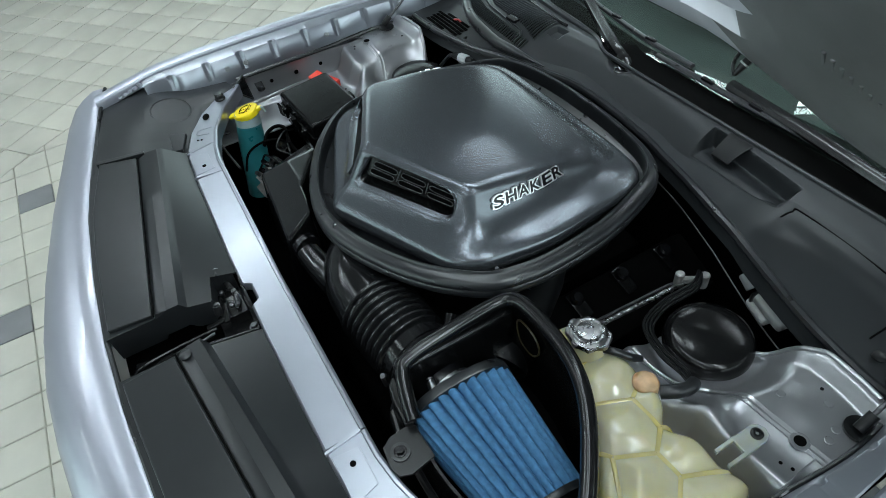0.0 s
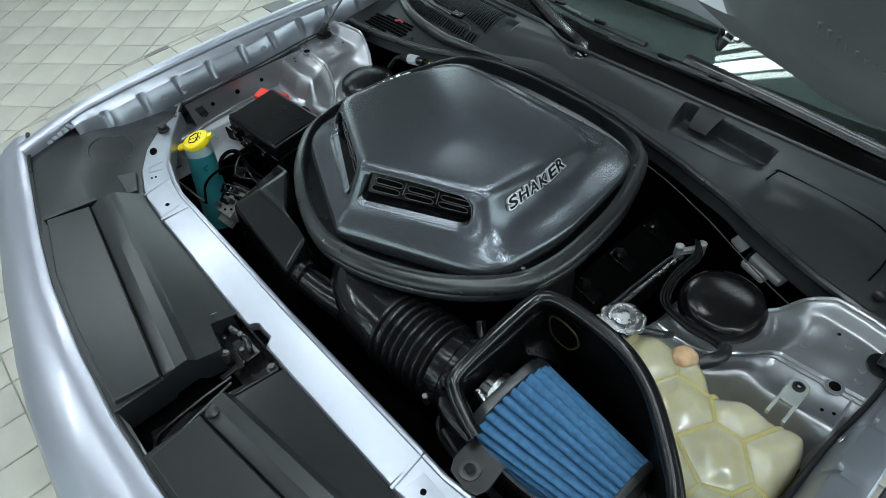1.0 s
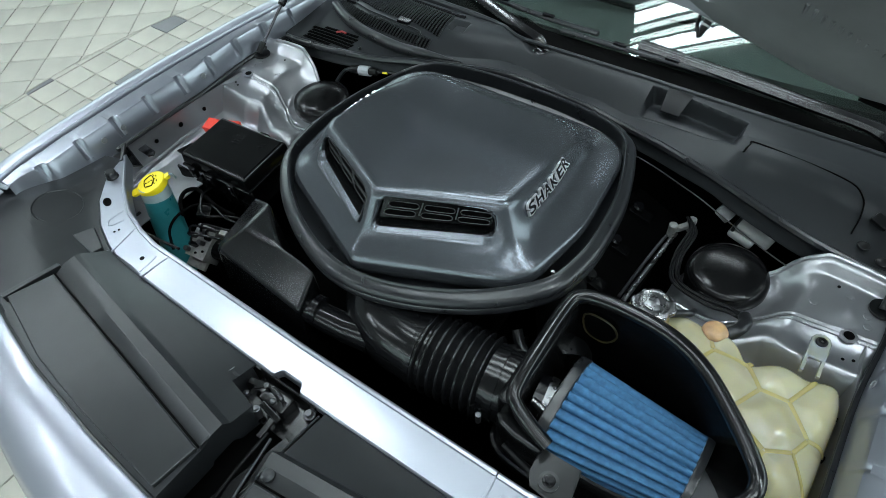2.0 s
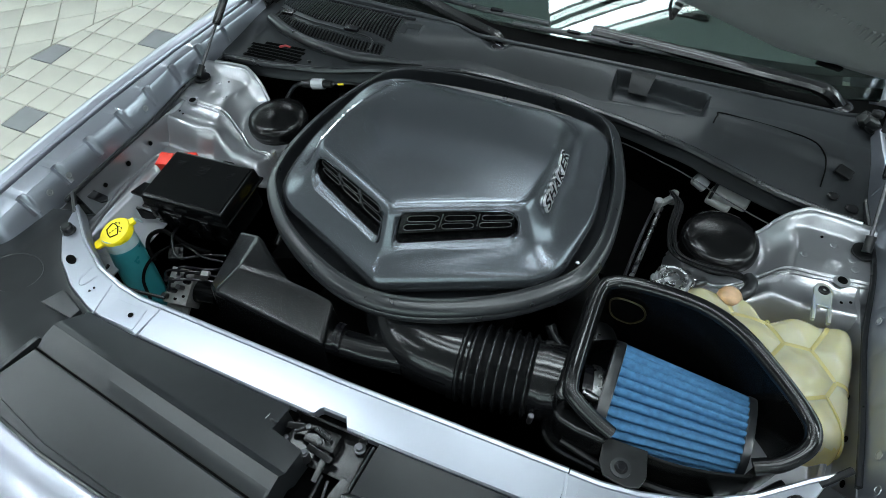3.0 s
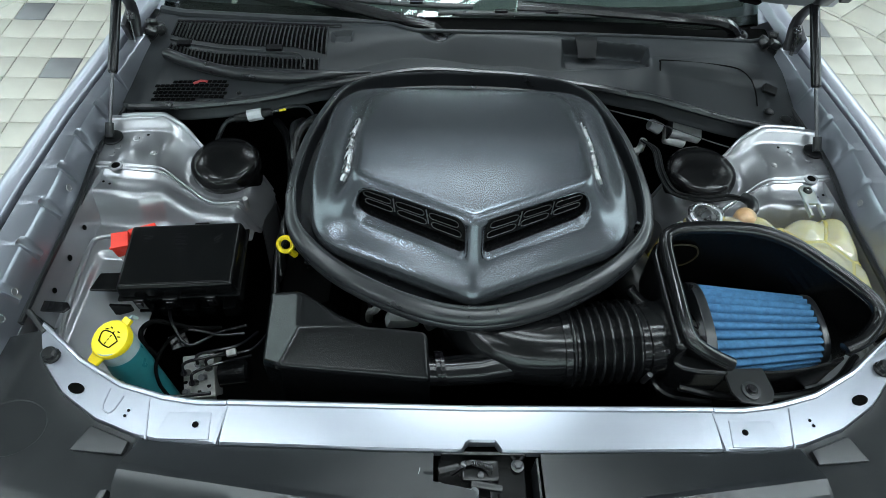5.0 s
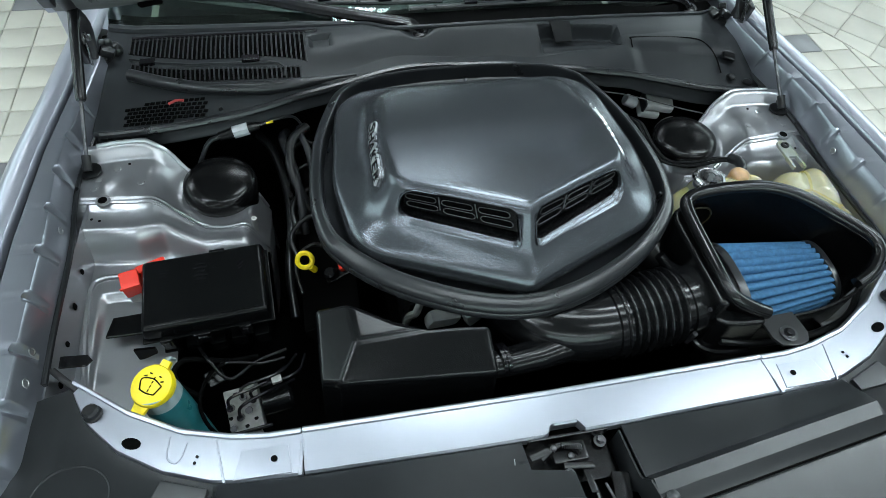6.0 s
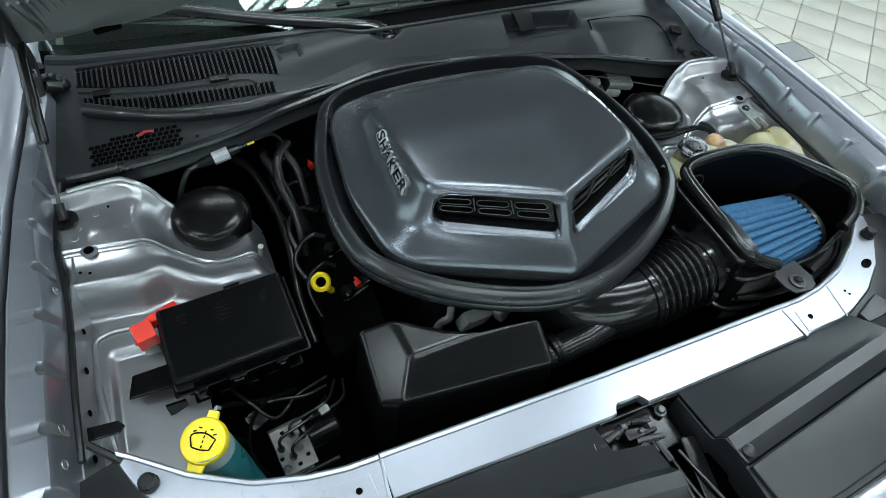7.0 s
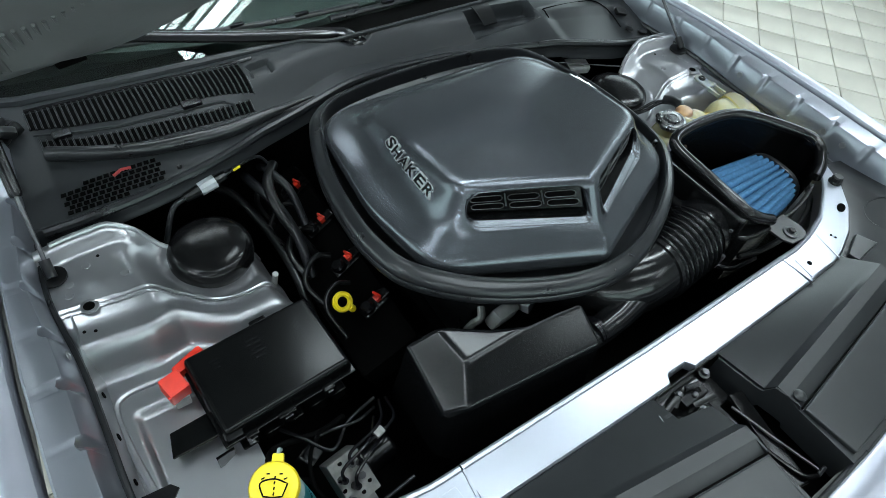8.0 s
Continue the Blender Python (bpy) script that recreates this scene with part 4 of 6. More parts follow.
        for y, z in ((0.838, 0.795), (0.875, 0.815), (0.850, 0.885)):
            bolt((s * 0.712, y, z), 0.007, 0.010, CAPM, hinge, "bolt", pose(s * 0.714, y, z, 0, -s * 90, 0))
    noz = hood_at(0.302, 0.122, -0.008)
    tip = Vector((0.292, 0.728, 1.052))
    noz_ob = part("washer_nozzle", sweep([noz, noz.lerp(tip, 0.55), tip], [0.008, 0.0065, 0.004], 10), PLASTIC, ob, "small black washer nozzle")
    for k in (0.35, 0.55):
        part("band", sweep([noz.lerp(tip, k), noz.lerp(tip, k + 0.06)], 0.0078, 12), MILKY, noz_ob)
    part("washer_hose", sweep(spline([tip, tip + Vector((-0.006, 0.0, 0.016)), tip + Vector((-0.03, 0.03, 0.05)), hood_at(0.10, 0.137, -0.012), hood_at(-0.05, 0.140, -0.012), hood_at(-0.25, 0.137, -0.014)], 6), 0.003, 8), RUBBER, ob, "thin black rubber hose")


hood()


from mathutils.bvhtree import BVHTree
# ---- the scoop ----
VENT = [Vector((0.0125, 0.199, 0.912)), Vector((0.184, 0.290, 0.903)), Vector((0.174, 0.311, 0.949)), Vector((0.0135, 0.240, 0.957))]


def vent_at(s, p, q, d):
    """A place in a vent: along it, up it, and into it."""
    a = VENT[0].lerp(VENT[1], p)
    b = VENT[3].lerp(VENT[2], p)
    v = a.lerp(b, q) + Vector((-0.25 * d, d, -0.12 * d))
    return Vector((s * v.x, v.y, v.z))


def vent_ring(s, d, grow=0.0, n=8):
    """The rounded outline of a vent at a depth."""
    rx, ry = 0.13, 0.42
    pts = []
    for cx, cy, a0 in ((1 - rx, ry, -90), (1 - rx, 1 - ry, 0), (rx * 0.6, 1 - ry * 0.6, 90), (rx * 0.6, ry * 0.6, 180)):
        kx, ky = (rx, ry) if cx > 0.5 else (rx * 0.6, ry * 0.6)
        for k in range(n + 1):
            a = radians(a0 + 90 * k / n)
            pts.append(vent_at(s, cx + (kx + grow) * math.cos(a), cy + (ky + grow * 3.2) * math.sin(a), d))
    return pts


def rounded(corners, arc=12, run=16):
    """A closed outline with its corners rounded, always with the same count of places."""
    out, n = [], len(corners)
    for i, (x, y, r) in enumerate(corners):
        p = Vector((x, y))
        a = (Vector(corners[i - 1][:2]) - p).normalized()
        b = (Vector(corners[(i + 1) % n][:2]) - p).normalized()
        half = a.angle(b) / 2
        d = r / math.tan(half)
        mid = p + (a + b).normalized() * (r / math.sin(half))
        u, v = p + a * d - mid, p + b * d - mid
        full = u.angle(v)
        for k in range(arc + 1):
            t = k / arc
            out.append((mid + (u * math.sin((1 - t) * full) + v * math.sin(t * full)) / math.sin(full), i))
        q = Vector(corners[(i + 1) % n][:2])
        rn = corners[(i + 1) % n][2]
        an = (p - q).normalized()
        bn = (Vector(corners[(i + 2) % n][:2]) - q).normalized()
        end = q + an * (rn / math.tan(an.angle(bn) / 2))
        start = p + b * d
        for k in range(1, run):
            out.append((start.lerp(end, k / run), i))
    return [Vector((q.x, q.y, 0)) for q, i in out]


def scoop():
    ob = thing("hood_scoop", (0, 0.43, 0.80), "satin black hood scoop with twin front vents", "hood scoop")
    # two rounded outlines, the crest's and the base's, with a shaped flank between them
    crest = rounded([(0, 0.236, 0.012), (0.184, 0.326, 0.034), (0.190, 0.44, 0.40), (0.176, 0.600, 0.050), (-0.176, 0.600, 0.050), (-0.190, 0.44, 0.40), (-0.184, 0.326, 0.034)])
    base = rounded([(0, 0.155, 0.028), (0.256, 0.266, 0.085), (0.277, 0.42, 0.30), (0.252, 0.658, 0.080), (-0.252, 0.658, 0.080), (-0.277, 0.42, 0.30), (-0.256, 0.266, 0.085)])
    base = [Vector((p.x * 0.994, 0.43 + (p.y - 0.43) * 0.994, 0)) for p in base]
    n = len(crest)
    def plate_z(x, y):
        return 0.968 - 0.05 * (y - 0.24) - 0.28 * (y - 0.24) ** 2 - 0.10 * x * x
    side_flank = spline([(0, 0, 0), (0.08, 0.15, 0), (0.16, 0.30, 0), (0.25, 0.44, 0), (0.35, 0.55, 0), (0.47, 0.635, 0), (0.60, 0.70, 0), (0.74, 0.752, 0), (0.86, 0.80, 0), (0.94, 0.85, 0), (0.985, 0.92, 0), (1, 1.0, 0)], 5)
    front_flank = spline([(0, 0, 0), (0.10, 0.10, 0), (0.20, 0.215, 0), (0.30, 0.325, 0), (0.40, 0.43, 0), (0.50, 0.53, 0), (0.61, 0.62, 0), (0.73, 0.70, 0), (0.86, 0.78, 0), (0.94, 0.845, 0), (0.985, 0.92, 0), (1, 1, 0)], 5)
    rings = [[] for k in range(len(side_flank) + 12)]
    for i in range(n):
        c, b = crest[i], base[i]
        w = 1 - smooth(0.265, 0.43, c.y)
        r = 0.0135 + 0.003 * (1 - w) + 0.016 * smooth(0.45, 0.60, c.y)
        top = Vector((c.x, c.y, plate_z(c.x, c.y)))
        foot = Vector((b.x, b.y, 0.858))
        def flank(h, v):
            p = top.lerp(foot, h)
            return Vector((p.x, p.y, top.z + (foot.z - top.z) * v))
        prof = [flank(a.x + (q.x - a.x) * w, a.y + (q.y - a.y) * w) for a, q in zip(side_flank, front_flank)]
        # fillet at the crest
        inward = (Vector((0, 0.44, 0)) - Vector((c.x, c.y, 0))).normalized()
        def inset(d):
            q = Vector((c.x, c.y, 0)) + inward * d
            return Vector((q.x, q.y, plate_z(q.x, q.y)))
        # the flank by its length, so that every column is spaced alike
        dist = [0.0]
        for p, q in zip(prof, prof[1:]):
            dist.append(dist[-1] + (q - p).length)
        def down(d):
            for g in range(len(prof) - 1):
                if d <= dist[g + 1] or g == len(prof) - 2:
                    return prof[g].lerp(prof[g + 1], (d - dist[g]) / (dist[g + 1] - dist[g]))
        a0, edge = inset(r), down(r)
        out = [a0.lerp(top, t).lerp(top.lerp(edge, t), t) for t in span(0, 1, 7)]
        m = len(rings) - 8
        out += [down(r + (dist[-1] - r) * (k + 1) / m) for k in range(m)]
        for k, p in enumerate(out):
            rings[k].append(p)
    # even out the flank along its run, but for the crease at the nose
    for step in range(10):
        for ring in rings[5:-1]:
            old = [p.copy() for p in ring]
            for i in range(n):
                keep = smooth(0.004, 0.03, abs(old[i].x)) * 0.5
                ring[i] = old[i].lerp((old[i - 1] + old[(i + 1) % n]) / 2, keep)
    skirt = [Vector((p.x * 0.970, 0.43 + (p.y - 0.43) * 0.970, 0.838)) for p in base]
    tops = []
    for t in (0.04, 0.25, 0.5, 0.75, 0.93):
        tops.append([Vector((p.x * t, 0.44 + (p.y - 0.44) * t, plate_z(p.x * t, 0.44 + (p.y - 0.44) * t))) for p in rings[0]])
    bm = loft(tops + rings + [skirt], True, True, True)
    cover = part("cover", bm, MATT, ob, "", 60)
    cutters = []
    for s in (-1, 1):
        cb = loft([vent_ring(s, -0.05, 0.006), vent_ring(s, 0.05, 0.006)], True, True, True)
        cutters.append(part("cutter", cb, MATT, ob, "", 180))
    bpy.context.view_layer.update()
    cut(cover, cutters)
    def inner_ring(s, d, grow=0.0, rise=0.0):
        """The vent's outline at a depth, its foot raised by a share of its height."""
        low = vent_ring(s, d, grow)
        up = Vector(VENT[3] - VENT[0])
        up.x *= s
        out = []
        for k, p in enumerate(low):
            q = max(0.0, min(1.0, (vent_at(s, 0.5, 1, d).z - p.z) / 0.046))
            out.append(p + up * rise * q)
        return out
    for s in (-1, 1):
        duct = part("vent_lip", loft([vent_ring(s, 0.004, 0.009), vent_ring(s, -0.0006, 0.008), vent_ring(s, -0.0008, 0.004), vent_ring(s, 0.0002, -0.002), inner_ring(s, 0.002, -0.008, 0.02), inner_ring(s, 0.0065, -0.010, 0.07)], True), MATT, ob, "turned-in vent edge with a sloping lower shelf", 50)
        part("vent_throat", loft([inner_ring(s, 0.0062, -0.011, 0.07), inner_ring(s, 0.020, -0.014, 0.09), inner_ring(s, 0.060, -0.030, 0.20)], True), BLACKBOX, duct, "dark throat of the vent", 50)
        # Near-black plate gives the throat's end its shade by colour
        part("vent_back", loft([inner_ring(s, 0.056, -0.02, 0.25), inner_ring(s, 0.059, -0.02, 0.25)], True, True, True), DARK, duct)
        def on_grille(p, q, out=0.0):
            return vent_at(s, p, q, 0.004 + 0.016 * (1 - q) - out)
        part("grille_panel", loft([[on_grille(p, q, e) for p in span(0.02, 0.965, 20)] for q, e in ((0.24, -0.003), (0.24, 0.0), (0.97, 0.0), (0.97, -0.001))], False), BLACKBOX, duct, "black grille panel, its perforations painted as near-black patches")
        for r in range(2):
            for c in range(3):
                cp, cq, hp, hq = 0.185 + c * 0.310 + r * 0.020, 0.445 + r * 0.275, 0.132, 0.098
                e = 0.30
                pts, core = [], []
                for ex, a0 in ((1, -90), (-1, 90)):
                    for k in range(9):
                        a = radians(a0 + 180 * k / 8)
                        p, q = cp + ex * hp * (1 - e) + hp * e * math.cos(a), cq + hq * math.sin(a)
                        pts.append(on_grille(p, q, 0.0012))
                        core.append(on_grille(p, q, 0.0006))
                part("grille_slot", sweep(pts + [pts[0], pts[1]], 0.0006, 6, False), GRILLE, duct)
                # The slot isn't cut; a near-black patch paints its shade
                part("slot_opening", loft([core, [q + Vector((0, -0.0003, 0.0002)) for q in core]], True, True, True), DARK, duct)
            if r == 0:
                for p in (0.345, 0.655):
                    part("grille_bar", sweep([on_grille(p, 0.42, 0.001), on_grille(p + 0.02, 0.86, 0.001)], 0.0010, 6), GRILLE, duct)
    # the rubber seal round it
    half = [(0, 0.128), (0.102, 0.149), (0.211, 0.2065), (0.287, 0.2815), (0.3105, 0.352), (0.313, 0.430), (0.301, 0.528), (0.270, 0.625), (0.243, 0.671), (0.189, 0.702), (0.094, 0.7175), (0, 0.7205)]
    line = spline([(x, y, 0) for x, y in half] + [(-x, y, 0) for x, y in half[-2:0:-1]], 6, True)
    k = len(line)
    nrm = [((line[(i + 1) % k] - line[i - 1]).normalized()).cross(Vector((0, 0, 1))) for i in range(k)]
    prof = [(-0.085, 0.826), (-0.040, 0.830), (-0.0242, 0.840), (-0.0232, 0.8650), (-0.0224, 0.8690), (-0.0208, 0.8705), (-0.0194, 0.8694), (-0.0186, 0.8675), (-0.0176, 0.8660), (-0.0140, 0.8640), (-0.0085, 0.8625), (-0.0035, 0.8585), (-0.0005, 0.8530), (0.0, 0.8485), (-0.0022, 0.8450), (-0.0030, 0.8435), (-0.0014, 0.8415), (0.0, 0.8370), (-0.0008, 0.8320), (-0.0040, 0.8270), (-0.0140, 0.8235), (-0.05, 0.8215)]
    rings = [[p + nv * o + Vector((0, 0, z)) for p, nv in zip(line, nrm)] for o, z in prof]
    part("seal", loft(rings, True), RUBBER, ob, "black rubber seal round the scoop's base", 50)
    for x, y in ((0.274, 0.315), (0.252, 0.618), (-0.252, 0.618)):
        part("stud", lathe([(0.004, -0.02), (0.004, 0.0), (0.0028, 0.003)], (x, y, 0.866), 12), CAPM, ob, "small bright stud")
    return ob, cover


scoop_ob, cover_ob = scoop()


def letters(text, side, parent):
    """Raised chrome letters with a dark face, each laid on the scoop's steep flank."""
    y0, y1, height = 0.352, 0.494, 0.0180
    tree = BVHTree.FromPolygons([v.co + ORG[cover_ob] for v in cover_ob.data.vertices], [p.vertices for p in cover_ob.data.polygons])
    def on(y, z):
        return tree.ray_cast(Vector((side * 0.5, y, z)), Vector((-side, 0, 0)))[0]
    step = (y1 - y0) / len(text)
    shear = Matrix(((1, 0.20, 0, 0), (0, 1, 0, 0), (0, 0, 1, 0), (0, 0, 0, 1)))
    for i, ch in enumerate(text):
        ya = y0 + step * i if side > 0 else y1 - step * i
        yb = ya + step * side
        base = 0.9175 - 0.030 * ((ya + yb) / 2 - y0)
        a, b = on(ya, base), on(yb, base)
        ux = (b - a).normalized()
        up = on((ya + yb) / 2, base + 0.018) - (a + b) / 2
        uz = ux.cross(up).normalized()
        uy = uz.cross(ux)
        m = Matrix((ux, uy, uz)).transposed().to_4x4()
        m.translation = a + uz * 0.0004
        host = None
        for grow, z0, ext, material, nm in ((0.078, 0.0, 0.0040, BADGE, "letter"), (0.020, 0.0040, 0.0004, GLOSSY, "letter_face")):
            cu = bpy.data.curves.new("glyph", "FONT")
            cu.body, cu.size, cu.extrude, cu.offset, cu.resolution_u = ch, 1.0, 0.0, grow, 3
            tmp = new("glyph", cu)
            me = bpy.data.meshes.new_from_object(tmp.evaluated_get(bpy.context.evaluated_depsgraph_get()))
            bpy.data.objects.remove(tmp)
            bm = bmesh.new()
            bm.from_mesh(me)
            bpy.data.meshes.remove(me)
            x0, x1 = min(v.co.x for v in bm.verts), max(v.co.x for v in bm.verts)
            res = bmesh.ops.extrude_face_region(bm, geom=bm.faces[:])
            bmesh.ops.translate(bm, verts=[v for v in res["geom"] if isinstance(v, bmesh.types.BMVert)], vec=(0, 0, 1))
            if host is None:
                w0, wid = x0, x1 - x0
            sx = step * 1.03 / wid
            for v in bm.verts:
                v.co = Vector(((v.co.x - w0) * sx, v.co.y * height / 0.73, z0 + v.co.z * ext))
            bmesh.ops.transform(bm, matrix=m @ shear, verts=bm.verts)
            p = part(nm, bm, material, host or parent, "", 20)
            host = host or p


for side in (1, -1):
    letters("SHAKER", side, scoop_ob)


# ---- intake side ----
def resonator():
    ob = thing("intake_resonator", (-0.18, 0.12, 0.62), "black moulded plastic intake resonator box with a scalloped back", "intake resonator")
    top = [(-0.296, 0.094, 0.776), (-0.060, 0.072, 0.785), (-0.066, 0.130, 0.827), (-0.110, 0.139, 0.823), (-0.160, 0.145, 0.818), (-0.266, 0.147, 0.805)]
    low = [(-0.302, 0.082, 0.62), (-0.060, 0.058, 0.62), (-0.060, 0.136, 0.62), (-0.110, 0.150, 0.62), (-0.160, 0.162, 0.62), (-0.203, 0.184, 0.62), (-0.250, 0.212, 0.62)]
    bm = bmesh.new()
    t = [bm.verts.new(p) for p in top]
    b = [bm.verts.new(p) for p in low]
    out = bm.verts.new((-0.326, 0.112, 0.752)), bm.verts.new((-0.324, 0.222, 0.789)), bm.verts.new((-0.270, 0.216, 0.806))
    dip = bm.verts.new((-0.205, 0.172, 0.808))
    lo2 = bm.verts.new((-0.328, 0.110, 0.62)), bm.verts.new((-0.328, 0.240, 0.62))
    bm.faces.new(t)
    for i in range(4):
        bm.faces.new((t[i], t[i + 1], b[i + 1], b[i]))
    bm.faces.new((t[5], t[0], out[0], out[1], out[2]))
    bm.faces.new((t[5], out[2], dip, t[4]))
    bm.faces.new((t[4], dip, b[5], b[4]))
    bm.faces.new((t[0], b[0], lo2[0], out[0]))
    bm.faces.new((out[0], lo2[0], lo2[1], out[1]))
    bm.faces.new((out[1], lo2[1], b[6], out[2]))
    bm.faces.new((dip, out[2], b[6], b[5]))
    bmesh.ops.recalc_face_normals(bm, faces=bm.faces)
    bevel(bm, 0.009, 5, 18)
    part("shell", bm, SHELLM, ob, "", 30)
    part("neck", sweep([(-0.066, 0.098, 0.762), (-0.03, 0.099, 0.761), (0.015, 0.104, 0.760), (0.06, 0.116, 0.758)], [0.0235, 0.0235, 0.0250, 0.030], 24), ELBOW, ob)
    for x in (-0.050, -0.043):
        part("clamp_band", sweep([(x - 0.003, 0.101, 0.766), (x + 0.003, 0.102, 0.766)], 0.0265, 24), GLOSSY, ob)


resonator()

TUBE_Z = 0.757


def intake_tube():
    ob = thing("intake_tube", (0.1, 0.16, 0.66), "glossy black intake elbow with a ribbed bellows and clamps", "intake tube")
    elbow = spline([(0.17, 0.150, TUBE_Z), (0.13, 0.147, TUBE_Z), (0.085, 0.150, TUBE_Z + 0.001), (0.045, 0.165, TUBE_Z + 0.003), (0.010, 0.200, TUBE_Z + 0.004), (-0.012, 0.255, TUBE_Z), (-0.022, 0.33, TUBE_Z - 0.01)], 8)
    part("elbow", sweep(elbow, [0.0600 + 0.003 * math.sin(math.pi * min(1, k / 30)) for k in range(len(elbow))], 40), ELBOW, ob)
    part("elbow_rim", sweep([(0.140, 0.1470, TUBE_Z), (0.150, 0.1480, TUBE_Z)], 0.0645, 40), ELBOW, ob)
    path, rad = [], []
    for i in range(0, 97):
        t = i / 96
        path.append((0.146 + 0.118 * t, 0.148 + 0.013 * t, TUBE_Z))
        rad.append(0.0585 + 0.0095 * (0.5 - 0.5 * math.cos(t * 2 * math.pi * 8)) ** 0.8)
    part("bellows", sweep(path, rad, 40), ELBOW, ob, "black ribbed bellows", 70)
    part("cuff", sweep([(0.262, 0.161, TUBE_Z), (0.318, 0.167, TUBE_Z)], 0.060, 40), ELBOW, ob)
    for x, y in ((0.278, 0.1625),):
        band = part("clamp", sweep([(x - 0.006, y - 0.001, TUBE_Z), (x + 0.006, y + 0.001, TUBE_Z)], 0.0625, 40), ELBOW, ob, "black worm-drive hose clamp")
        part("clamp_screw", sweep([(x - 0.001, y - 0.062, TUBE_Z - 0.025), (x + 0.002, y - 0.065, TUBE_Z + 0.006)], 0.0045, 10), RODM, band)
    part("breather", sweep(spline([(0.262, 0.235, 0.80), (0.275, 0.222, 0.788), (0.30, 0.21, 0.78), (0.322, 0.205, 0.78)], 4), 0.009, 10), ELBOW, ob)


intake_tube()


def filter_box():
    ob = thing("air_filter_box", (0.47, 0.2, 0.64), "open black plastic air filter box with a rounded rim", "air filter box")
    # the rim runs from the front corner round the back to the low front
    rim = spline([(0.392, 0.098, 0.800), (0.365, 0.104, 0.812), (0.335, 0.114, 0.828), (0.322, 0.130, 0.836), (0.318, 0.20, 0.844), (0.318, 0.285, 0.850), (0.330, 0.308, 0.854), (0.362, 0.315, 0.858), (0.42, 0.314, 0.862), (0.475, 0.305, 0.864), (0.525, 0.285, 0.858), (0.575, 0.25, 0.846), (0.615, 0.215, 0.836), (0.632, 0.190, 0.832), (0.630, 0.165, 0.824), (0.605, 0.138, 0.812), (0.575, 0.125, 0.802)], 5)
    part("rim", sweep(rim, 0.0112, 14), ELBOW, ob, "thick rounded black rim")
    bm = bmesh.new()
    floor_z = 0.655
    rings = []
    for h in span(0, 1, 6):
        ring = []
        for p in rim:
            q = Vector((0.475 + (p.x - 0.475) * (1 - 0.04 * h), 0.20 + (p.y - 0.20) * (1 - 0.04 * h), p.z * (1 - h) + floor_z * h))
            ring.append(q)
        rings.append(ring)
    loft(rings, False, False, False, bm)
    bmesh.ops.solidify(bm, geom=bm.faces[:], thickness=0.004)
    part("wall", bm, BOXM, ob, "", 60)
    part("low_front_wall", sheet(lambda u, v: Vector((0.385 + 0.195 * u, 0.096 + 0.022 * u * u - 0.008 * math.sin(u * 3.1), 0.785 - 0.13 * v)), span(0, 1, 14), span(0, 1, 4), 0.004, (0, 0.004, 0)), BOXM, ob)
    part("side_wall", slab([(0.303, 0.112), (0.302, 0.285), (0.310, 0.306), (0.330, 0.316), (0.330, 0.120), (0.318, 0.106)], 0.66, 0.829, 0.009, None, 3), BOXM, ob, "thick side wall with a rounded edge")
    part("corner_wall", slab([(0.306, 0.104), (0.320, 0.118), (0.345, 0.116), (0.392, 0.102), (0.388, 0.084), (0.345, 0.086), (0.318, 0.092)], 0.66, 0.794, 0.007, None, 3), BOXM, ob, "rounded front corner of the box")
    part("corner_lip", sweep(spline([(0.300, 0.116, 0.716), (0.306, 0.098, 0.714), (0.330, 0.084, 0.712), (0.388, 0.078, 0.712)], 4), 0.006, 8), BOXM, ob)
    part("lower_lip", sweep(spline([(0.33, 0.088, 0.74), (0.40, 0.076, 0.735), (0.50, 0.078, 0.735), (0.58, 0.10, 0.738), (0.63, 0.145, 0.745)], 5), 0.006, 8), PLASTIC, ob)
    part("bottom", slab([(p.x, p.y) for p in rim], floor_z - 0.004, floor_z), DARK, ob)
    tab = part("bracket", slab([(0.385, 0.098), (0.388, 0.060), (0.398, 0.044), (0.430, 0.040), (0.446, 0.046), (0.452, 0.062), (0.446, 0.100)], 0.781, 0.786, 0.0015), PLASTIC, ob, "flat black mounting tab")
    part("washer", lathe([(0.014, 0), (0.014, 0.003), (0.009, 0.0035)], (0.417, 0.062, 0.786), 24), RUBBER, tab)
    bolt((0.417, 0.062, 0.789), 0.006, 0.006, GLOSSY, tab)
    for c in ((0.306, 0.120, 0.797), (0.302, 0.212, 0.784)):
        bolt(c, 0.0036, 0.006, RODM, ob, "bolt", along(c, Vector(c) + Vector((-0.01, -0.004, 0.003))), "bright hex bolt")
    hole = [(0.349, 0.838), (0.366, 0.851), (0.396, 0.846), (0.406, 0.822), (0.388, 0.796), (0.358, 0.802)]
    ring = spline([(x - 0.012, 0.3105 - 0.03 * (0.85 - z), z - 0.030) for x, z in hole], 4, True)
    # Near-black patch on the wall for the shaded opening
    part("wall_hole", loft([ring, [p - Vector((0, 0.001, 0)) for p in ring]], True, True, True), DARK, ob, "near-black patch painting the shade of an opening in the back wall")
    # Brown line paints the yellowish glow at the opening's edge
    part("hole_rim", sweep([p - Vector((0, 0.0012, 0)) for p in ring + ring[:2]], 0.0016, 6, False), mat("rim_glow_brown", (0.030, 0.024, 0.009), 0.3), ob, "brownish line painting the glow round the opening")


filter_box()


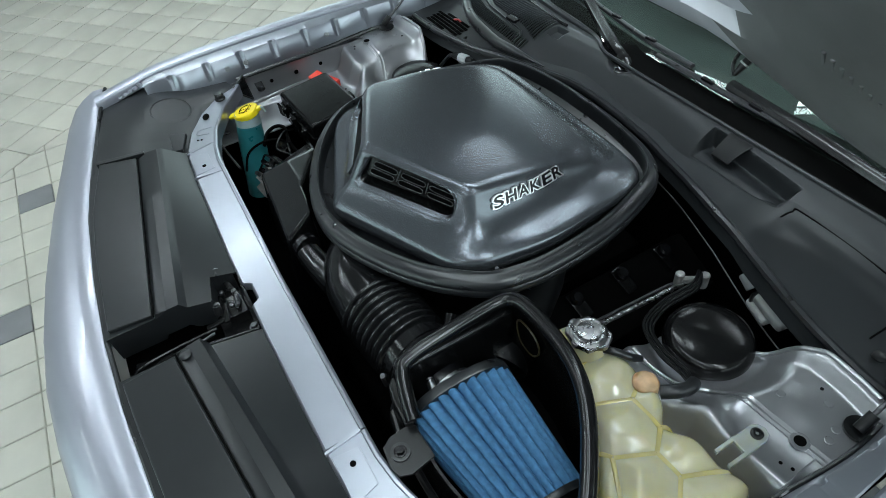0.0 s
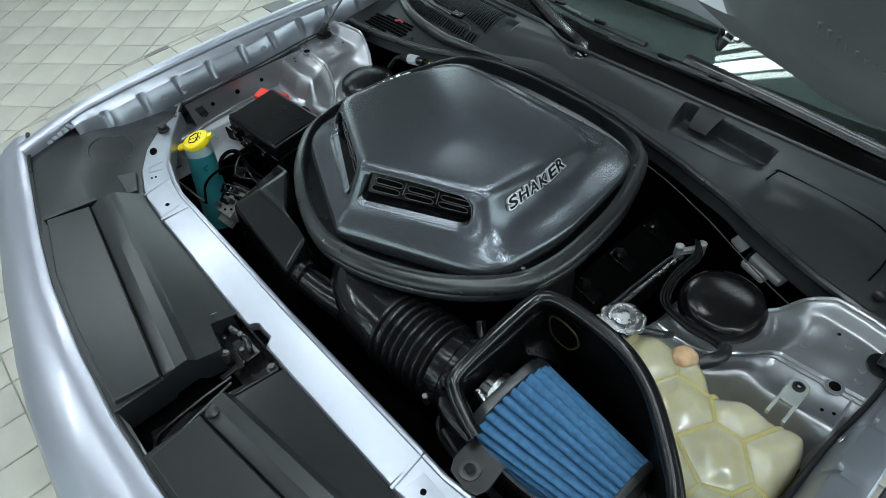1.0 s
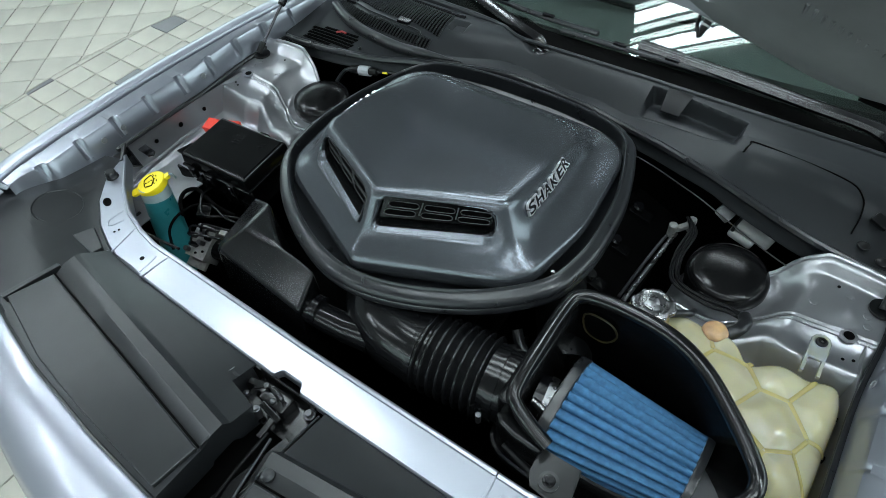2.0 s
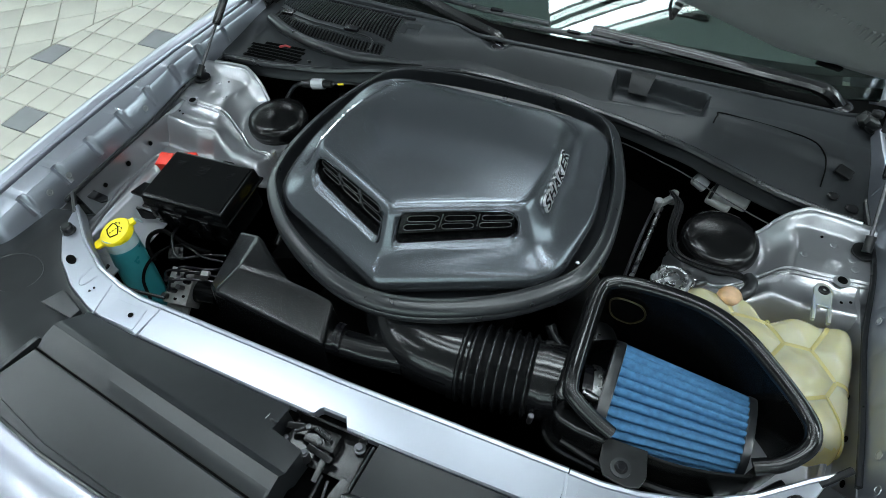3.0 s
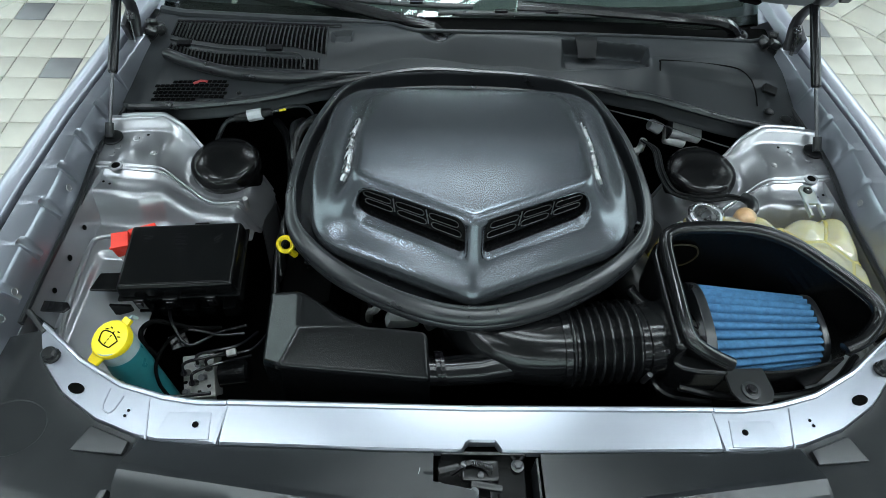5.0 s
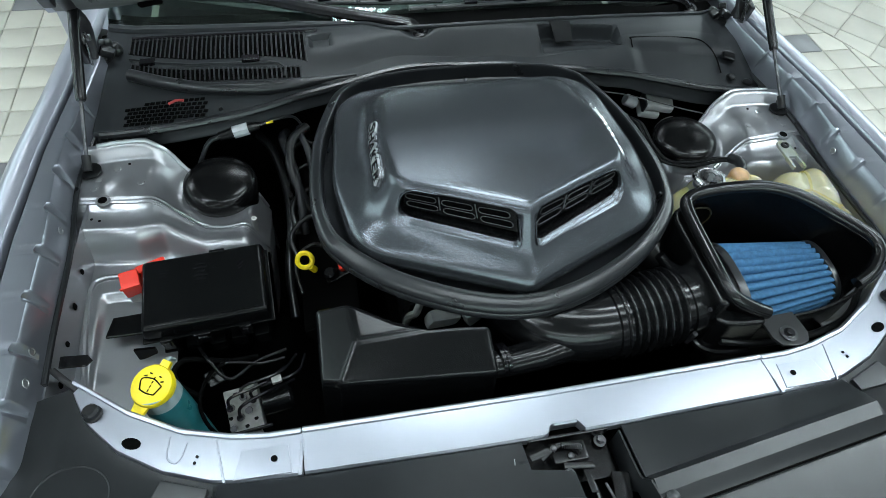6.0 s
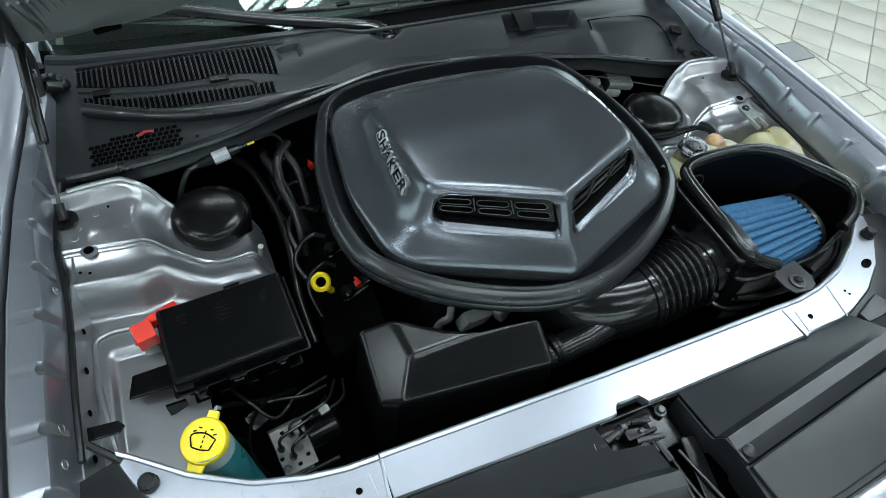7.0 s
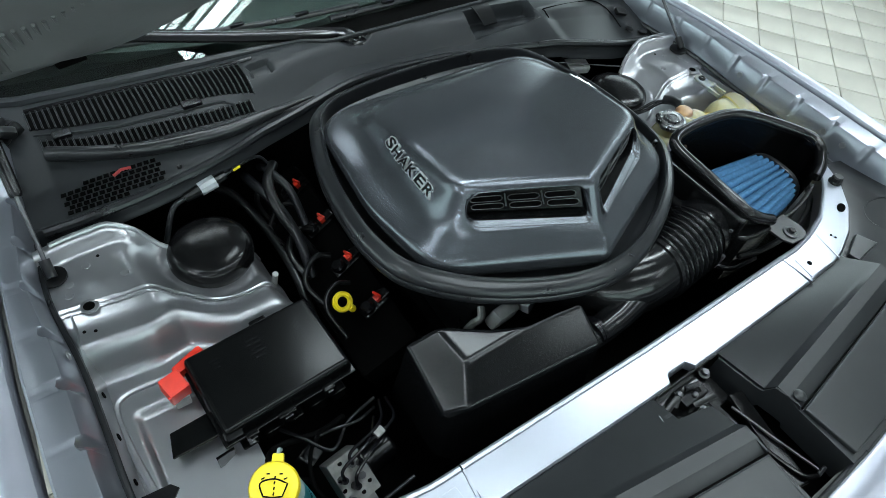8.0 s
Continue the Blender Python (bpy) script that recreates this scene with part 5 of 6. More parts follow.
def air_filter():
    ob = thing("air_filter", (0.47, 0.19, 0.66), "tapered air filter of blue pleated cotton in the box", "air filter")
    def ring(x, cy, cz, ry, rz, n, depth):
        out = []
        for i in range(n):
            a = 2 * math.pi * i / n
            k = 1 - depth * (1 - abs(math.sin(a * 15)) ** 0.7)
            c, sn = math.cos(a), math.sin(a)
            e = (abs(c) ** 2.6 + abs(sn) ** 2.6) ** (-1 / 2.6)
            out.append(Vector((x, cy + ry * c * e * k, cz + rz * sn * e * k)))
        return out
    n = 30 * 8
    rings = []
    for t in span(0, 1, 16):
        x = 0.378 + 0.190 * t
        rings.append(ring(x, 0.182 + 0.012 * t, 0.741 - 0.008 * t, 0.086 - 0.022 * t, 0.066 - 0.018 * t, n, 0.17))
    part("pleats", loft(rings, True), BLUE, ob, "pale-dusted blue pleats", 80)
    def disc(x0, x1, cy, cz, ry, rz, nm, material):
        rr = [ring(x0, cy, cz, ry, rz, 64, 0), ring(x1, cy, cz, ry, rz, 64, 0)]
        bm = loft(rr, True, True, True)
        bevel(bm, 0.003, 2, 40)
        part(nm, bm, material, ob)
    disc(0.364, 0.381, 0.182, 0.741, 0.0875, 0.0675, "base_ring", RUBBER)
    disc(0.566, 0.578, 0.194, 0.733, 0.065, 0.049, "end_cap", RUBBER)
    part("flange", sweep([(0.33, 0.172, TUBE_Z - 0.01), (0.372, 0.178, TUBE_Z - 0.015)], 0.042, 28), GLOSSY, ob)
    clamp = part("clamp", sweep([(0.346, 0.174, TUBE_Z - 0.012), (0.358, 0.176, TUBE_Z - 0.013)], 0.0445, 32), CAPM, ob, "bright worm-drive clamp")
    part("clamp_screw", sweep([(0.340, 0.150, TUBE_Z + 0.032), (0.362, 0.146, TUBE_Z + 0.030)], 0.006, 10), CAPM, clamp)


air_filter()


def coolant_tank():
    ob = thing("coolant_tank", (0.55, 0.36, 0.60), "yellowed translucent plastic coolant tank with moulded cells", "coolant tank")
    cells = [(0.40, 0.37), (0.475, 0.375), (0.55, 0.34), (0.545, 0.415), (0.615, 0.395), (0.622, 0.305), (0.685, 0.365), (0.665, 0.235), (0.71, 0.27), (0.59, 0.25)]
    back = table([(0.35, 0.385), (0.37, 0.405), (0.42, 0.425), (0.52, 0.432), (0.545, 0.418), (0.57, 0.405), (0.60, 0.412), (0.64, 0.425), (0.69, 0.430), (0.72, 0.40)])
    front = table([(0.35, 0.345), (0.40, 0.325), (0.48, 0.312), (0.56, 0.270), (0.62, 0.228), (0.66, 0.205), (0.70, 0.215), (0.72, 0.24)])
    def gap(x, y):
        d = sorted(math.hypot(x - a, y - b) for a, b in cells)
        return d[1] - d[0]
    bm = bmesh.new()
    nu, nv = 110, 76
    rows = []
    for j in range(nv + 1):
        row = []
        for i in range(nu + 1):
            u, v = i / nu, j / nv
            x = 0.352 + 0.360 * u
            a, b = front(x), back(x) + 0.0045 * math.sin((x - 0.52) * 88) * smooth(0.50, 0.56, x)
            y = a + (b - a) * v
            e, f = min(u, 1 - u) * 0.36, min(v, 1 - v) * (b - a)
            edge = (1 - math.exp(-e / 0.010)) * (1 - math.exp(-f / 0.010))
            g = gap(x, y)
            z = 0.690 + 0.094 * edge ** 0.6 + (0.0095 * smooth(0, 0.055, g)) * edge
            z -= 0.016 * smooth(0.62, 0.71, x) * (1 - v)
            row.append(bm.verts.new((x, y, z)))
        rows.append(row)
    for j in range(nv):
        for i in range(nu):
            f = bm.faces.new((rows[j][i], rows[j][i + 1], rows[j + 1][i + 1], rows[j + 1][i]))
            c = f.calc_center_median()
            f.material_index = 1 if c.z < 0.745 else 0
    rim = rows[0] + [r[-1] for r in rows[1:]] + rows[-1][-2::-1] + [r[0] for r in rows[-2:0:-1]]
    low = [bm.verts.new((w.co.x, w.co.y, 0.60)) for w in rim]
    for k in range(len(rim)):
        q = (k + 1) % len(rim)
        bm.faces.new((rim[k], low[k], low[q], rim[q])).material_index = 1
    bm.faces.new(low)
    part("body", bm, [TANK, RIB], ob, "", 75)
    def top_z(x, y):
        u, v = (x - 0.352) / 0.360, (y - front(x)) / (back(x) - front(x))
        e, f = min(u, 1 - u) * 0.36, min(v, 1 - v) * (back(x) - front(x))
        edge = (1 - math.exp(-max(0, e) / 0.010)) * (1 - math.exp(-max(0, f) / 0.010))
        return 0.690 + 0.094 * edge ** 0.6 - 0.016 * smooth(0.62, 0.71, x) * (1 - v)
    for i, (ax, ay) in enumerate(cells):
        for bx, by in cells[i + 1:]:
            mx, my, dx, dy = (ax + bx) / 2, (ay + by) / 2, ay - by, bx - ax
            n = math.hypot(dx, dy)
            run = []
            for t in span(-0.075, 0.075, 60):
                x, y = mx + dx / n * t, my + dy / n * t
                near = sorted(math.hypot(x - c, y - d) for c, d in cells)
                if math.hypot(x - ax, y - ay) < near[0] + 1e-4 and 0.358 < x < 0.706 and front(x) + 0.004 < y < back(x) - 0.004:
                    run.append(Vector((x, y, top_z(x, y) - 0.0010)))
            if len(run) > 4:
                part("mould_seam", sweep(run, 0.0042, 8, True, None, 0.5), RIB, ob, "amber moulded seam")
    part("neck", lathe([(0.030, -0.05), (0.030, 0.0), (0.026, 0.010), (0.026, 0.028)], (0.418, 0.379, 0.784), 32), TANK, ob)
    cap = part("cap", lathe([(0.026, -0.004), (0.0285, 0.0), (0.0285, 0.007), (0.024, 0.009), (0.0215, 0.0075), (0.019, 0.0075), (0.017, 0.0125), (0.009, 0.0135), (0.008, 0.0115), (0.003, 0.0115)], (0.418, 0.379, 0.813), 44), CAPM, ob, "dull bright pressed-steel pressure cap", 30)
    lobes = []
    for k in range(64):
        a = 2 * math.pi * k / 64
        r = 0.0300 + 0.0048 * max(0.0, math.cos(2 * (a - 0.5))) ** 2 - 0.0016 * math.cos(8 * (a - 0.5))
        lobes.append((0.418 + r * math.cos(a), 0.379 + r * math.sin(a)))
    part("skirt", slab(lobes, 0.8095, 0.8185, 0.0022, None, 3), CAPM, cap, "lobed grip edge")
    for k in range(10):
        a = 0.5 + k * math.pi / 5
        part("stamp", block(None, (0.0035, 0.0012, 0.0006), 0, pose(0.418 + 0.0215 * math.cos(a), 0.379 + 0.0215 * math.sin(a), 0.8208, 0, 0, math.degrees(a))), STEEL, cap)
    part("boss", lathe([(0.0205, -0.03), (0.0195, 0.0), (0.0165, 0.0055), (0.010, 0.0085), (0.003, 0.0095)], (0.512, 0.408, 0.784), 28), ORANGE, ob, "orange-stained boss")
    # translucent loop with an open window and a dark screw at its round end
    tab = part("mount_tab", slab([(0.634, 0.442), (0.634, 0.478), (0.638, 0.487), (0.648, 0.491), (0.658, 0.487), (0.662, 0.478), (0.662, 0.442)], 0.779, 0.785, 0.002, None, 3), TABM, ob)
    for x in (0.6365, 0.6595):
        part("tab_leg", slab([(x - 0.0025, 0.412), (x + 0.0025, 0.412), (x + 0.0025, 0.444), (x - 0.0025, 0.444)], 0.777, 0.7852, 0.001), TABM, tab)
    screw = part("screw", lathe([(0.0085, 0), (0.0085, 0.0025), (0.006, 0.0045), (0.0035, 0.0045), (0.003, 0.002)], (0.648, 0.474, 0.785), 20), PLASTIC, tab, "small black screw")
    # Small bright alloy dot set on the screw as its highlight
    part("screw_glint", lathe([(0.0022, 0), (0.0015, 0.0012)], (0.648, 0.474, 0.7872), 10), ALLOY, screw)


coolant_tank()


# ---- battery side ----
def fuse_box():
    ob = thing("fuse_box", (-0.5, 0.30, 0.66), "black plastic fuse box with moulded lid and clips", "fuse box")
    m = pose(-0.4985, 0.3085, 0.772, 3, -1, 3.5)
    def at(x, y, z, *turn):
        return m @ pose(x, y, z, *turn)
    part("base", block(None, (0.178, 0.112, 0.075), 0.006, at(0, 0, -0.068)), FUSEM, ob)
    lid = part("lid", block(None, (0.200, 0.136, 0.030), 0.007, at(0, 0, -0.016), 3, 0.965), FUSEM, ob)
    part("lid_flange", block(None, (0.206, 0.142, 0.005), 0.002, at(0, 0, -0.033)), FUSEM, lid)
    part("lid_step", block(None, (0.182, 0.118, 0.0022), 0.0015, at(0, 0, -0.0003)), FUSEM, lid)
    for x, y, t in ((-0.062, 0.040, 0), (0.060, 0.034, 35)):
        for k in range(3):
            part("mark", block(None, (0.016 - 0.004 * k, 0.0022, 0.0008), 0, at(x, y - 0.006 * k, 0.0012, 0, 0, t)), GLOSSY, lid)
    for j in range(5):
        part("mark", block(None, (0.022 if j % 2 else 0.014, 0.0024, 0.0008), 0, at(-0.004, 0.012 + 0.0075 * j, 0.0012)), GLOSSY, lid)
    for x, w in ((-0.065, 0.018), (-0.012, 0.026), (0.055, 0.018)):
        clip = part("clip", block(None, (w, 0.010, 0.028), 0.002, at(x, -0.073, -0.038)), FUSEM, ob)
        part("clip_tongue", block(None, (w * 0.5, 0.004, 0.012), 0.001, at(x, -0.079, -0.034)), GLOSSY, clip)
    part("clip", block(None, (0.026, 0.010, 0.018), 0.002, at(0.02, 0.073, -0.024)), FUSEM, ob)
    for k in range(5):
        part("plug", block(None, (0.024, 0.02, 0.03), 0.003, at(-0.07 + 0.036 * k, -0.062, -0.085 + 0.006 * (k % 2))), FUSEM, ob, "black wiring plug")
    part("side_wing", slab([(-0.660, 0.262), (-0.652, 0.298), (-0.590, 0.302), (-0.592, 0.262)], 0.718, 0.724, 0.002), FUSEM, ob)
    part("foot_bracket", sheet(lambda u, v: Vector((-0.612 + 0.026 * u, 0.228 + 0.010 * u, 0.728 - 0.030 * v - 0.018 * u)), span(0, 1, 3), span(0, 1, 3), 0.003, (0, 0.004, 0)), FUSEM, ob)
    red = part("terminal_cover", block(None, (0.030, 0.032, 0.036), 0.003, pose(-0.622, 0.350, 0.742, 10, 0, 14)), RED, ob, "bright red terminal cover")
    part("cover_tail", block(None, (0.050, 0.016, 0.020), 0.004, pose(-0.592, 0.376, 0.745, 0, 0, 22)), RED, red)
    part("cover_lip", block(None, (0.024, 0.003, 0.006), 0.001, pose(-0.624, 0.334, 0.752, 10, 0, 14)), RED, red)
    part("terminal", block((-0.620, 0.348, 0.716), (0.022, 0.024, 0.022), 0.002), STEEL, ob)


fuse_box()


def washer_filler():
    ob = thing("washer_filler", (-0.56, 0.14, 0.5), "teal washer bottle neck under a yellow hinged cap", "washer reservoir")
    part("neck", sweep([(-0.535, 0.108, 0.55), (-0.553, 0.130, 0.69), (-0.560, 0.139, 0.737)], [0.035, 0.0325, 0.030], 28), TEAL, ob)
    part("collar", sweep([(-0.5600, 0.1388, 0.735), (-0.564, 0.142, 0.762)], [0.0306, 0.0288], 28), TEALTOP, ob, "cloudy whitish collar")
    m = along((-0.565, 0.143, 0.762), (-0.588, 0.116, 0.90)) @ pose(0, 0, 0, 0, 0, 8)
    cap = part("cap", lathe([(0.0305, -0.008), (0.032, -0.004), (0.032, 0.004), (0.030, 0.007), (0.025, 0.0085), (0.004, 0.009)], None, 40, m), YELLOW, ob, "bright yellow cap with a screen-wash symbol")
    part("pull_tab", slab([(-0.012, -0.028), (-0.010, -0.043), (-0.006, -0.046), (0.006, -0.046), (0.010, -0.043), (0.012, -0.028)], -0.002, 0.004, 0.0015, m), YELLOW, cap)
    part("hinge", slab([(-0.007, 0.028), (-0.006, 0.041), (0.008, 0.041), (0.009, 0.028)], -0.002, 0.005, 0.0015, m), YELLOW, cap)
    part("hinge_strap", sweep([m @ Vector((0.001, 0.040, 0.003)), m @ Vector((0.001, 0.046, 0.001)), m @ Vector((0.001, 0.047, -0.012))], 0.0026, 8), TEALTOP, ob, "thin whitish strap")
    z = 0.0095
    fan = spline([(-0.012, -0.011, z), (0.0, -0.0125, z), (0.012, -0.011, z)], 4) + spline([(0.017, 0.004, z), (0.0, 0.0095, z), (-0.017, 0.004, z), (-0.012, -0.011, z)], 4)
    part("symbol", sweep([m @ p for p in fan], 0.0010, 6), DARK, cap, "black screen-wash symbol")
    for k in range(4):
        part("symbol", sweep([m @ Vector((0.0005, -0.010 + 0.0065 * k, z)), m @ Vector((0.001, -0.0065 + 0.0065 * k, z))], 0.0009, 6), DARK, cap)
    for x0, y0, dy in ((-0.014, 0.011, -0.002), (-0.008, 0.0155, 0.0), (0.008, 0.0155, 0.0), (0.014, 0.011, -0.002)):
        part("symbol", sweep([m @ Vector((x0 - 0.002, y0 + dy, z)), m @ Vector((x0 + 0.002, y0, z))], 0.0009, 6), DARK, cap)


washer_filler()


def abs_unit():
    ob = thing("brake_pump", (-0.458, 0.14, 0.55), "small cast alloy brake hydraulic block with black pipes", "brake pump")
    m = pose(-0.458, 0.145, 0.635, 28, 0, 8)
    part("block", block(None, (0.052, 0.072, 0.050), 0.002, m), ALLOYPALE, ob)
    part("base_plate", block(None, (0.050, 0.020, 0.008), 0.001, m @ pose(-0.006, -0.046, -0.004)), ALLOYPALE, ob)
    part("motor", lathe([(0.024, 0), (0.024, 0.045), (0.020, 0.050)], None, 24, m @ pose(0.029, 0, -0.004, 0, 90, 0)), BLACKBOX, ob)
    for k, (x, y, h) in enumerate(((-0.020, -0.024, 0.012), (-0.006, -0.010, 0.020), (0.008, -0.002, 0.016), (-0.018, 0.008, 0.022), (0.004, 0.020, 0.018), (0.018, 0.012, 0.012))):
        a, b = m @ Vector((x, y, 0.025)), m @ Vector((x, y, 0.025 + h))
        part("fitting", sweep([a, b], [0.0062, 0.0055], 8), GLOSSY if k % 2 else RODM, ob, "", 30)
        if k in (1, 3, 4, 5):
            part("pipe", sweep(spline([b, b + Vector((0.004, 0.012, 0.014)), b + Vector((0.030 + 0.008 * k, 0.030, 0.012)), b + Vector((0.085, 0.055 + 0.004 * k, -0.012))], 5), 0.0026, 8), GLOSSY, ob)
    for x, y in ((-0.022, -0.008), (0.0, -0.026), (0.016, -0.018), (-0.008, 0.028)):
        part("port", lathe([(0.0035, 0), (0.0035, 0.001)], m @ Vector((x, y, 0.0252)), 8), DARK, ob)
    part("connector", block(None, (0.016, 0.012, 0.010), 0.002, pose(-0.399, 0.162, 0.690, 10, 0, 15)), ALLOYPALE, ob, "pale grey wire connector")
    part("connector", block(None, (0.030, 0.026, 0.022), 0.003, pose(-0.500, 0.190, 0.672, 20, 8, 30)), BLACKBOX, ob)


abs_unit()


# ---- the engine below ----
def engine():
    ob = thing("engine", (0, 0.45, 0.4), "engine deep under the scoop, the bay's shade put into near-black", "engine")
    # Block, covers and front get the bay's deep shade as their colour
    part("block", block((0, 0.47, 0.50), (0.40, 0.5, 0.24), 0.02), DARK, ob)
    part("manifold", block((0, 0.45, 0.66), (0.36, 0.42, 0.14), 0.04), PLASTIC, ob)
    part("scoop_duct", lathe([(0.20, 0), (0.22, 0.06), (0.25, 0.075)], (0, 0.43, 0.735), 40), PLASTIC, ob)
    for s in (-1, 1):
        part("valve_cover", block(None, (0.12, 0.48, 0.07), 0.012, pose(s * 0.29, 0.52, 0.615, 0, s * 25, 0)), DARK, ob, "ribbed valve cover, near-black for the bay's shade")
        for i in range(4):
            y = 0.378 + 0.105 * i
            m = pose(s * 0.278, y, 0.655, 0, s * 25, 8)
            coil = part("coil", block(None, (0.056, 0.030, 0.028), 0.006, m), BLACKBOX, ob)
            part("coil_boot", lathe([(0.013, 0), (0.013, 0.012), (0.009, 0.016)], None, 14, m @ pose(-0.012, 0, 0.012)), GLOSSY, coil)
            if s < 0:
                part("coil_clip", block(None, (0.010, 0.012, 0.012), 0.002, m @ pose(0.012, 0, 0.019)), RED, coil, "bright red locking clip")
                part("coil_plug", block(None, (0.020, 0.018, 0.014), 0.003, m @ pose(0.026, 0.0, 0.012)), BLACKBOX, coil)
                part("clip_wing", block(None, (0.004, 0.018, 0.006), 0.001, m @ pose(0.016, 0.003, 0.024, 0, 20, 15)), RED, coil)
                part("coil_bolt", sweep([m @ Vector((-0.02, 0, 0.012)), m @ Vector((-0.02, 0, 0.020))], 0.004, 8), RODM, coil)
    part("front_casting", block(None, (0.060, 0.026, 0.040), 0.010, pose(-0.112, 0.232, 0.694, 12, 14, 10), 2), MILKY, ob, "pale crumpled plastic bracket")
    part("front_casting", block(None, (0.030, 0.022, 0.030), 0.007, pose(-0.062, 0.226, 0.700, -10, -12, 25), 2), GREY, ob)
    part("front_casting", sweep(spline([(-0.175, 0.25, 0.66), (-0.170, 0.24, 0.70), (-0.160, 0.235, 0.715), (-0.150, 0.25, 0.72)], 4), 0.007, 8), ALLOY, ob, "bent alloy bracket")
    part("front_casting", block((0.06, 0.21, 0.70), (0.07, 0.03, 0.04), 0.008), ALLOY, ob)
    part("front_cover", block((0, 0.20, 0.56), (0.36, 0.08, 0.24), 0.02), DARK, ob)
    part("front_duct", sweep([(0.33, 0.28, 0.70), (0.24, 0.42, 0.74), (0.16, 0.5, 0.72)], 0.045, 20), PLASTIC, ob)


engine()


def dipstick():
    ob = thing("oil_dipstick", (-0.34, 0.4, 0.55), "oil dipstick with a yellow ring handle", "dipstick")
    m = along((-0.34, 0.383, 0.707), (-0.33, 0.20, 0.90)) @ pose(0, 0, 0, 0, 0, 20)
    ring = [m @ Vector((0.0135 * math.cos(a), 0.0135 * math.sin(a), 0)) for a in span(0, 2 * math.pi, 24)]
    part("handle", sweep(ring, 0.0048, 8, False), YELLOW, ob, "yellow plastic ring")
    part("stem", sweep([m @ Vector((0.003, -0.014, 0)), m @ Vector((0.007, -0.026, -0.012))], 0.0065, 8), YELLOW, ob)
    part("tube", sweep([m @ Vector((0.007, -0.026, -0.012)), (-0.31, 0.42, 0.56)], 0.005, 8), GLOSSY, ob)


dipstick()


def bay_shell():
    ob = thing("engine_bay_floor", (0, 0.4, 0.3), "undertray and bulkhead closing the engine bay, shade painted in near-black", "car part")
    # Plain boxes close the bay; their near-black colour paints its shade
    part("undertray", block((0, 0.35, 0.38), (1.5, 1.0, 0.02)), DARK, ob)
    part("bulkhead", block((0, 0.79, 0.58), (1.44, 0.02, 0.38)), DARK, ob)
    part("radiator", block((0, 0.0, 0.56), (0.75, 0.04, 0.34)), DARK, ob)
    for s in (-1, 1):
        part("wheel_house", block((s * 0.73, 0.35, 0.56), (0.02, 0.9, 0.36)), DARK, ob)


bay_shell()


def gas_strut(s):
    ob = thing("gas_strut", (s * 0.711, 0.598, 0.775), "black gas strut holding up the hood", "gas strut", "gas struts of the hood")
    a, j, t = Vector((s * 0.711, 0.598, 0.785)), Vector((s * 0.708, 0.693, 0.857)), Vector((s * 0.704, 0.835, 0.962))
    part("rod", sweep([a, j], 0.0034, 10), RODM, ob)
    part("cylinder", sweep([j, j.lerp(t, 0.03), t.lerp(j, 0.03), t], [0.008, 0.0095, 0.0095, 0.008], 14), GLOSSY, ob)
    part("lower_socket", sweep([a + Vector((0, -0.008, -0.006)), a + Vector((0, 0.014, 0.012))], 0.008, 12), PLASTIC, ob)
    part("upper_socket", sweep([t, t + (t - j).normalized() * 0.03], 0.009, 12), PLASTIC, ob)
    part("ball_plate", lathe([(0.020, 0), (0.020, 0.004), (0.012, 0.006)], a + Vector((0, 0, -0.016)), 18), PLASTIC, ob)


for side in (-1, 1):
    gas_strut(side)


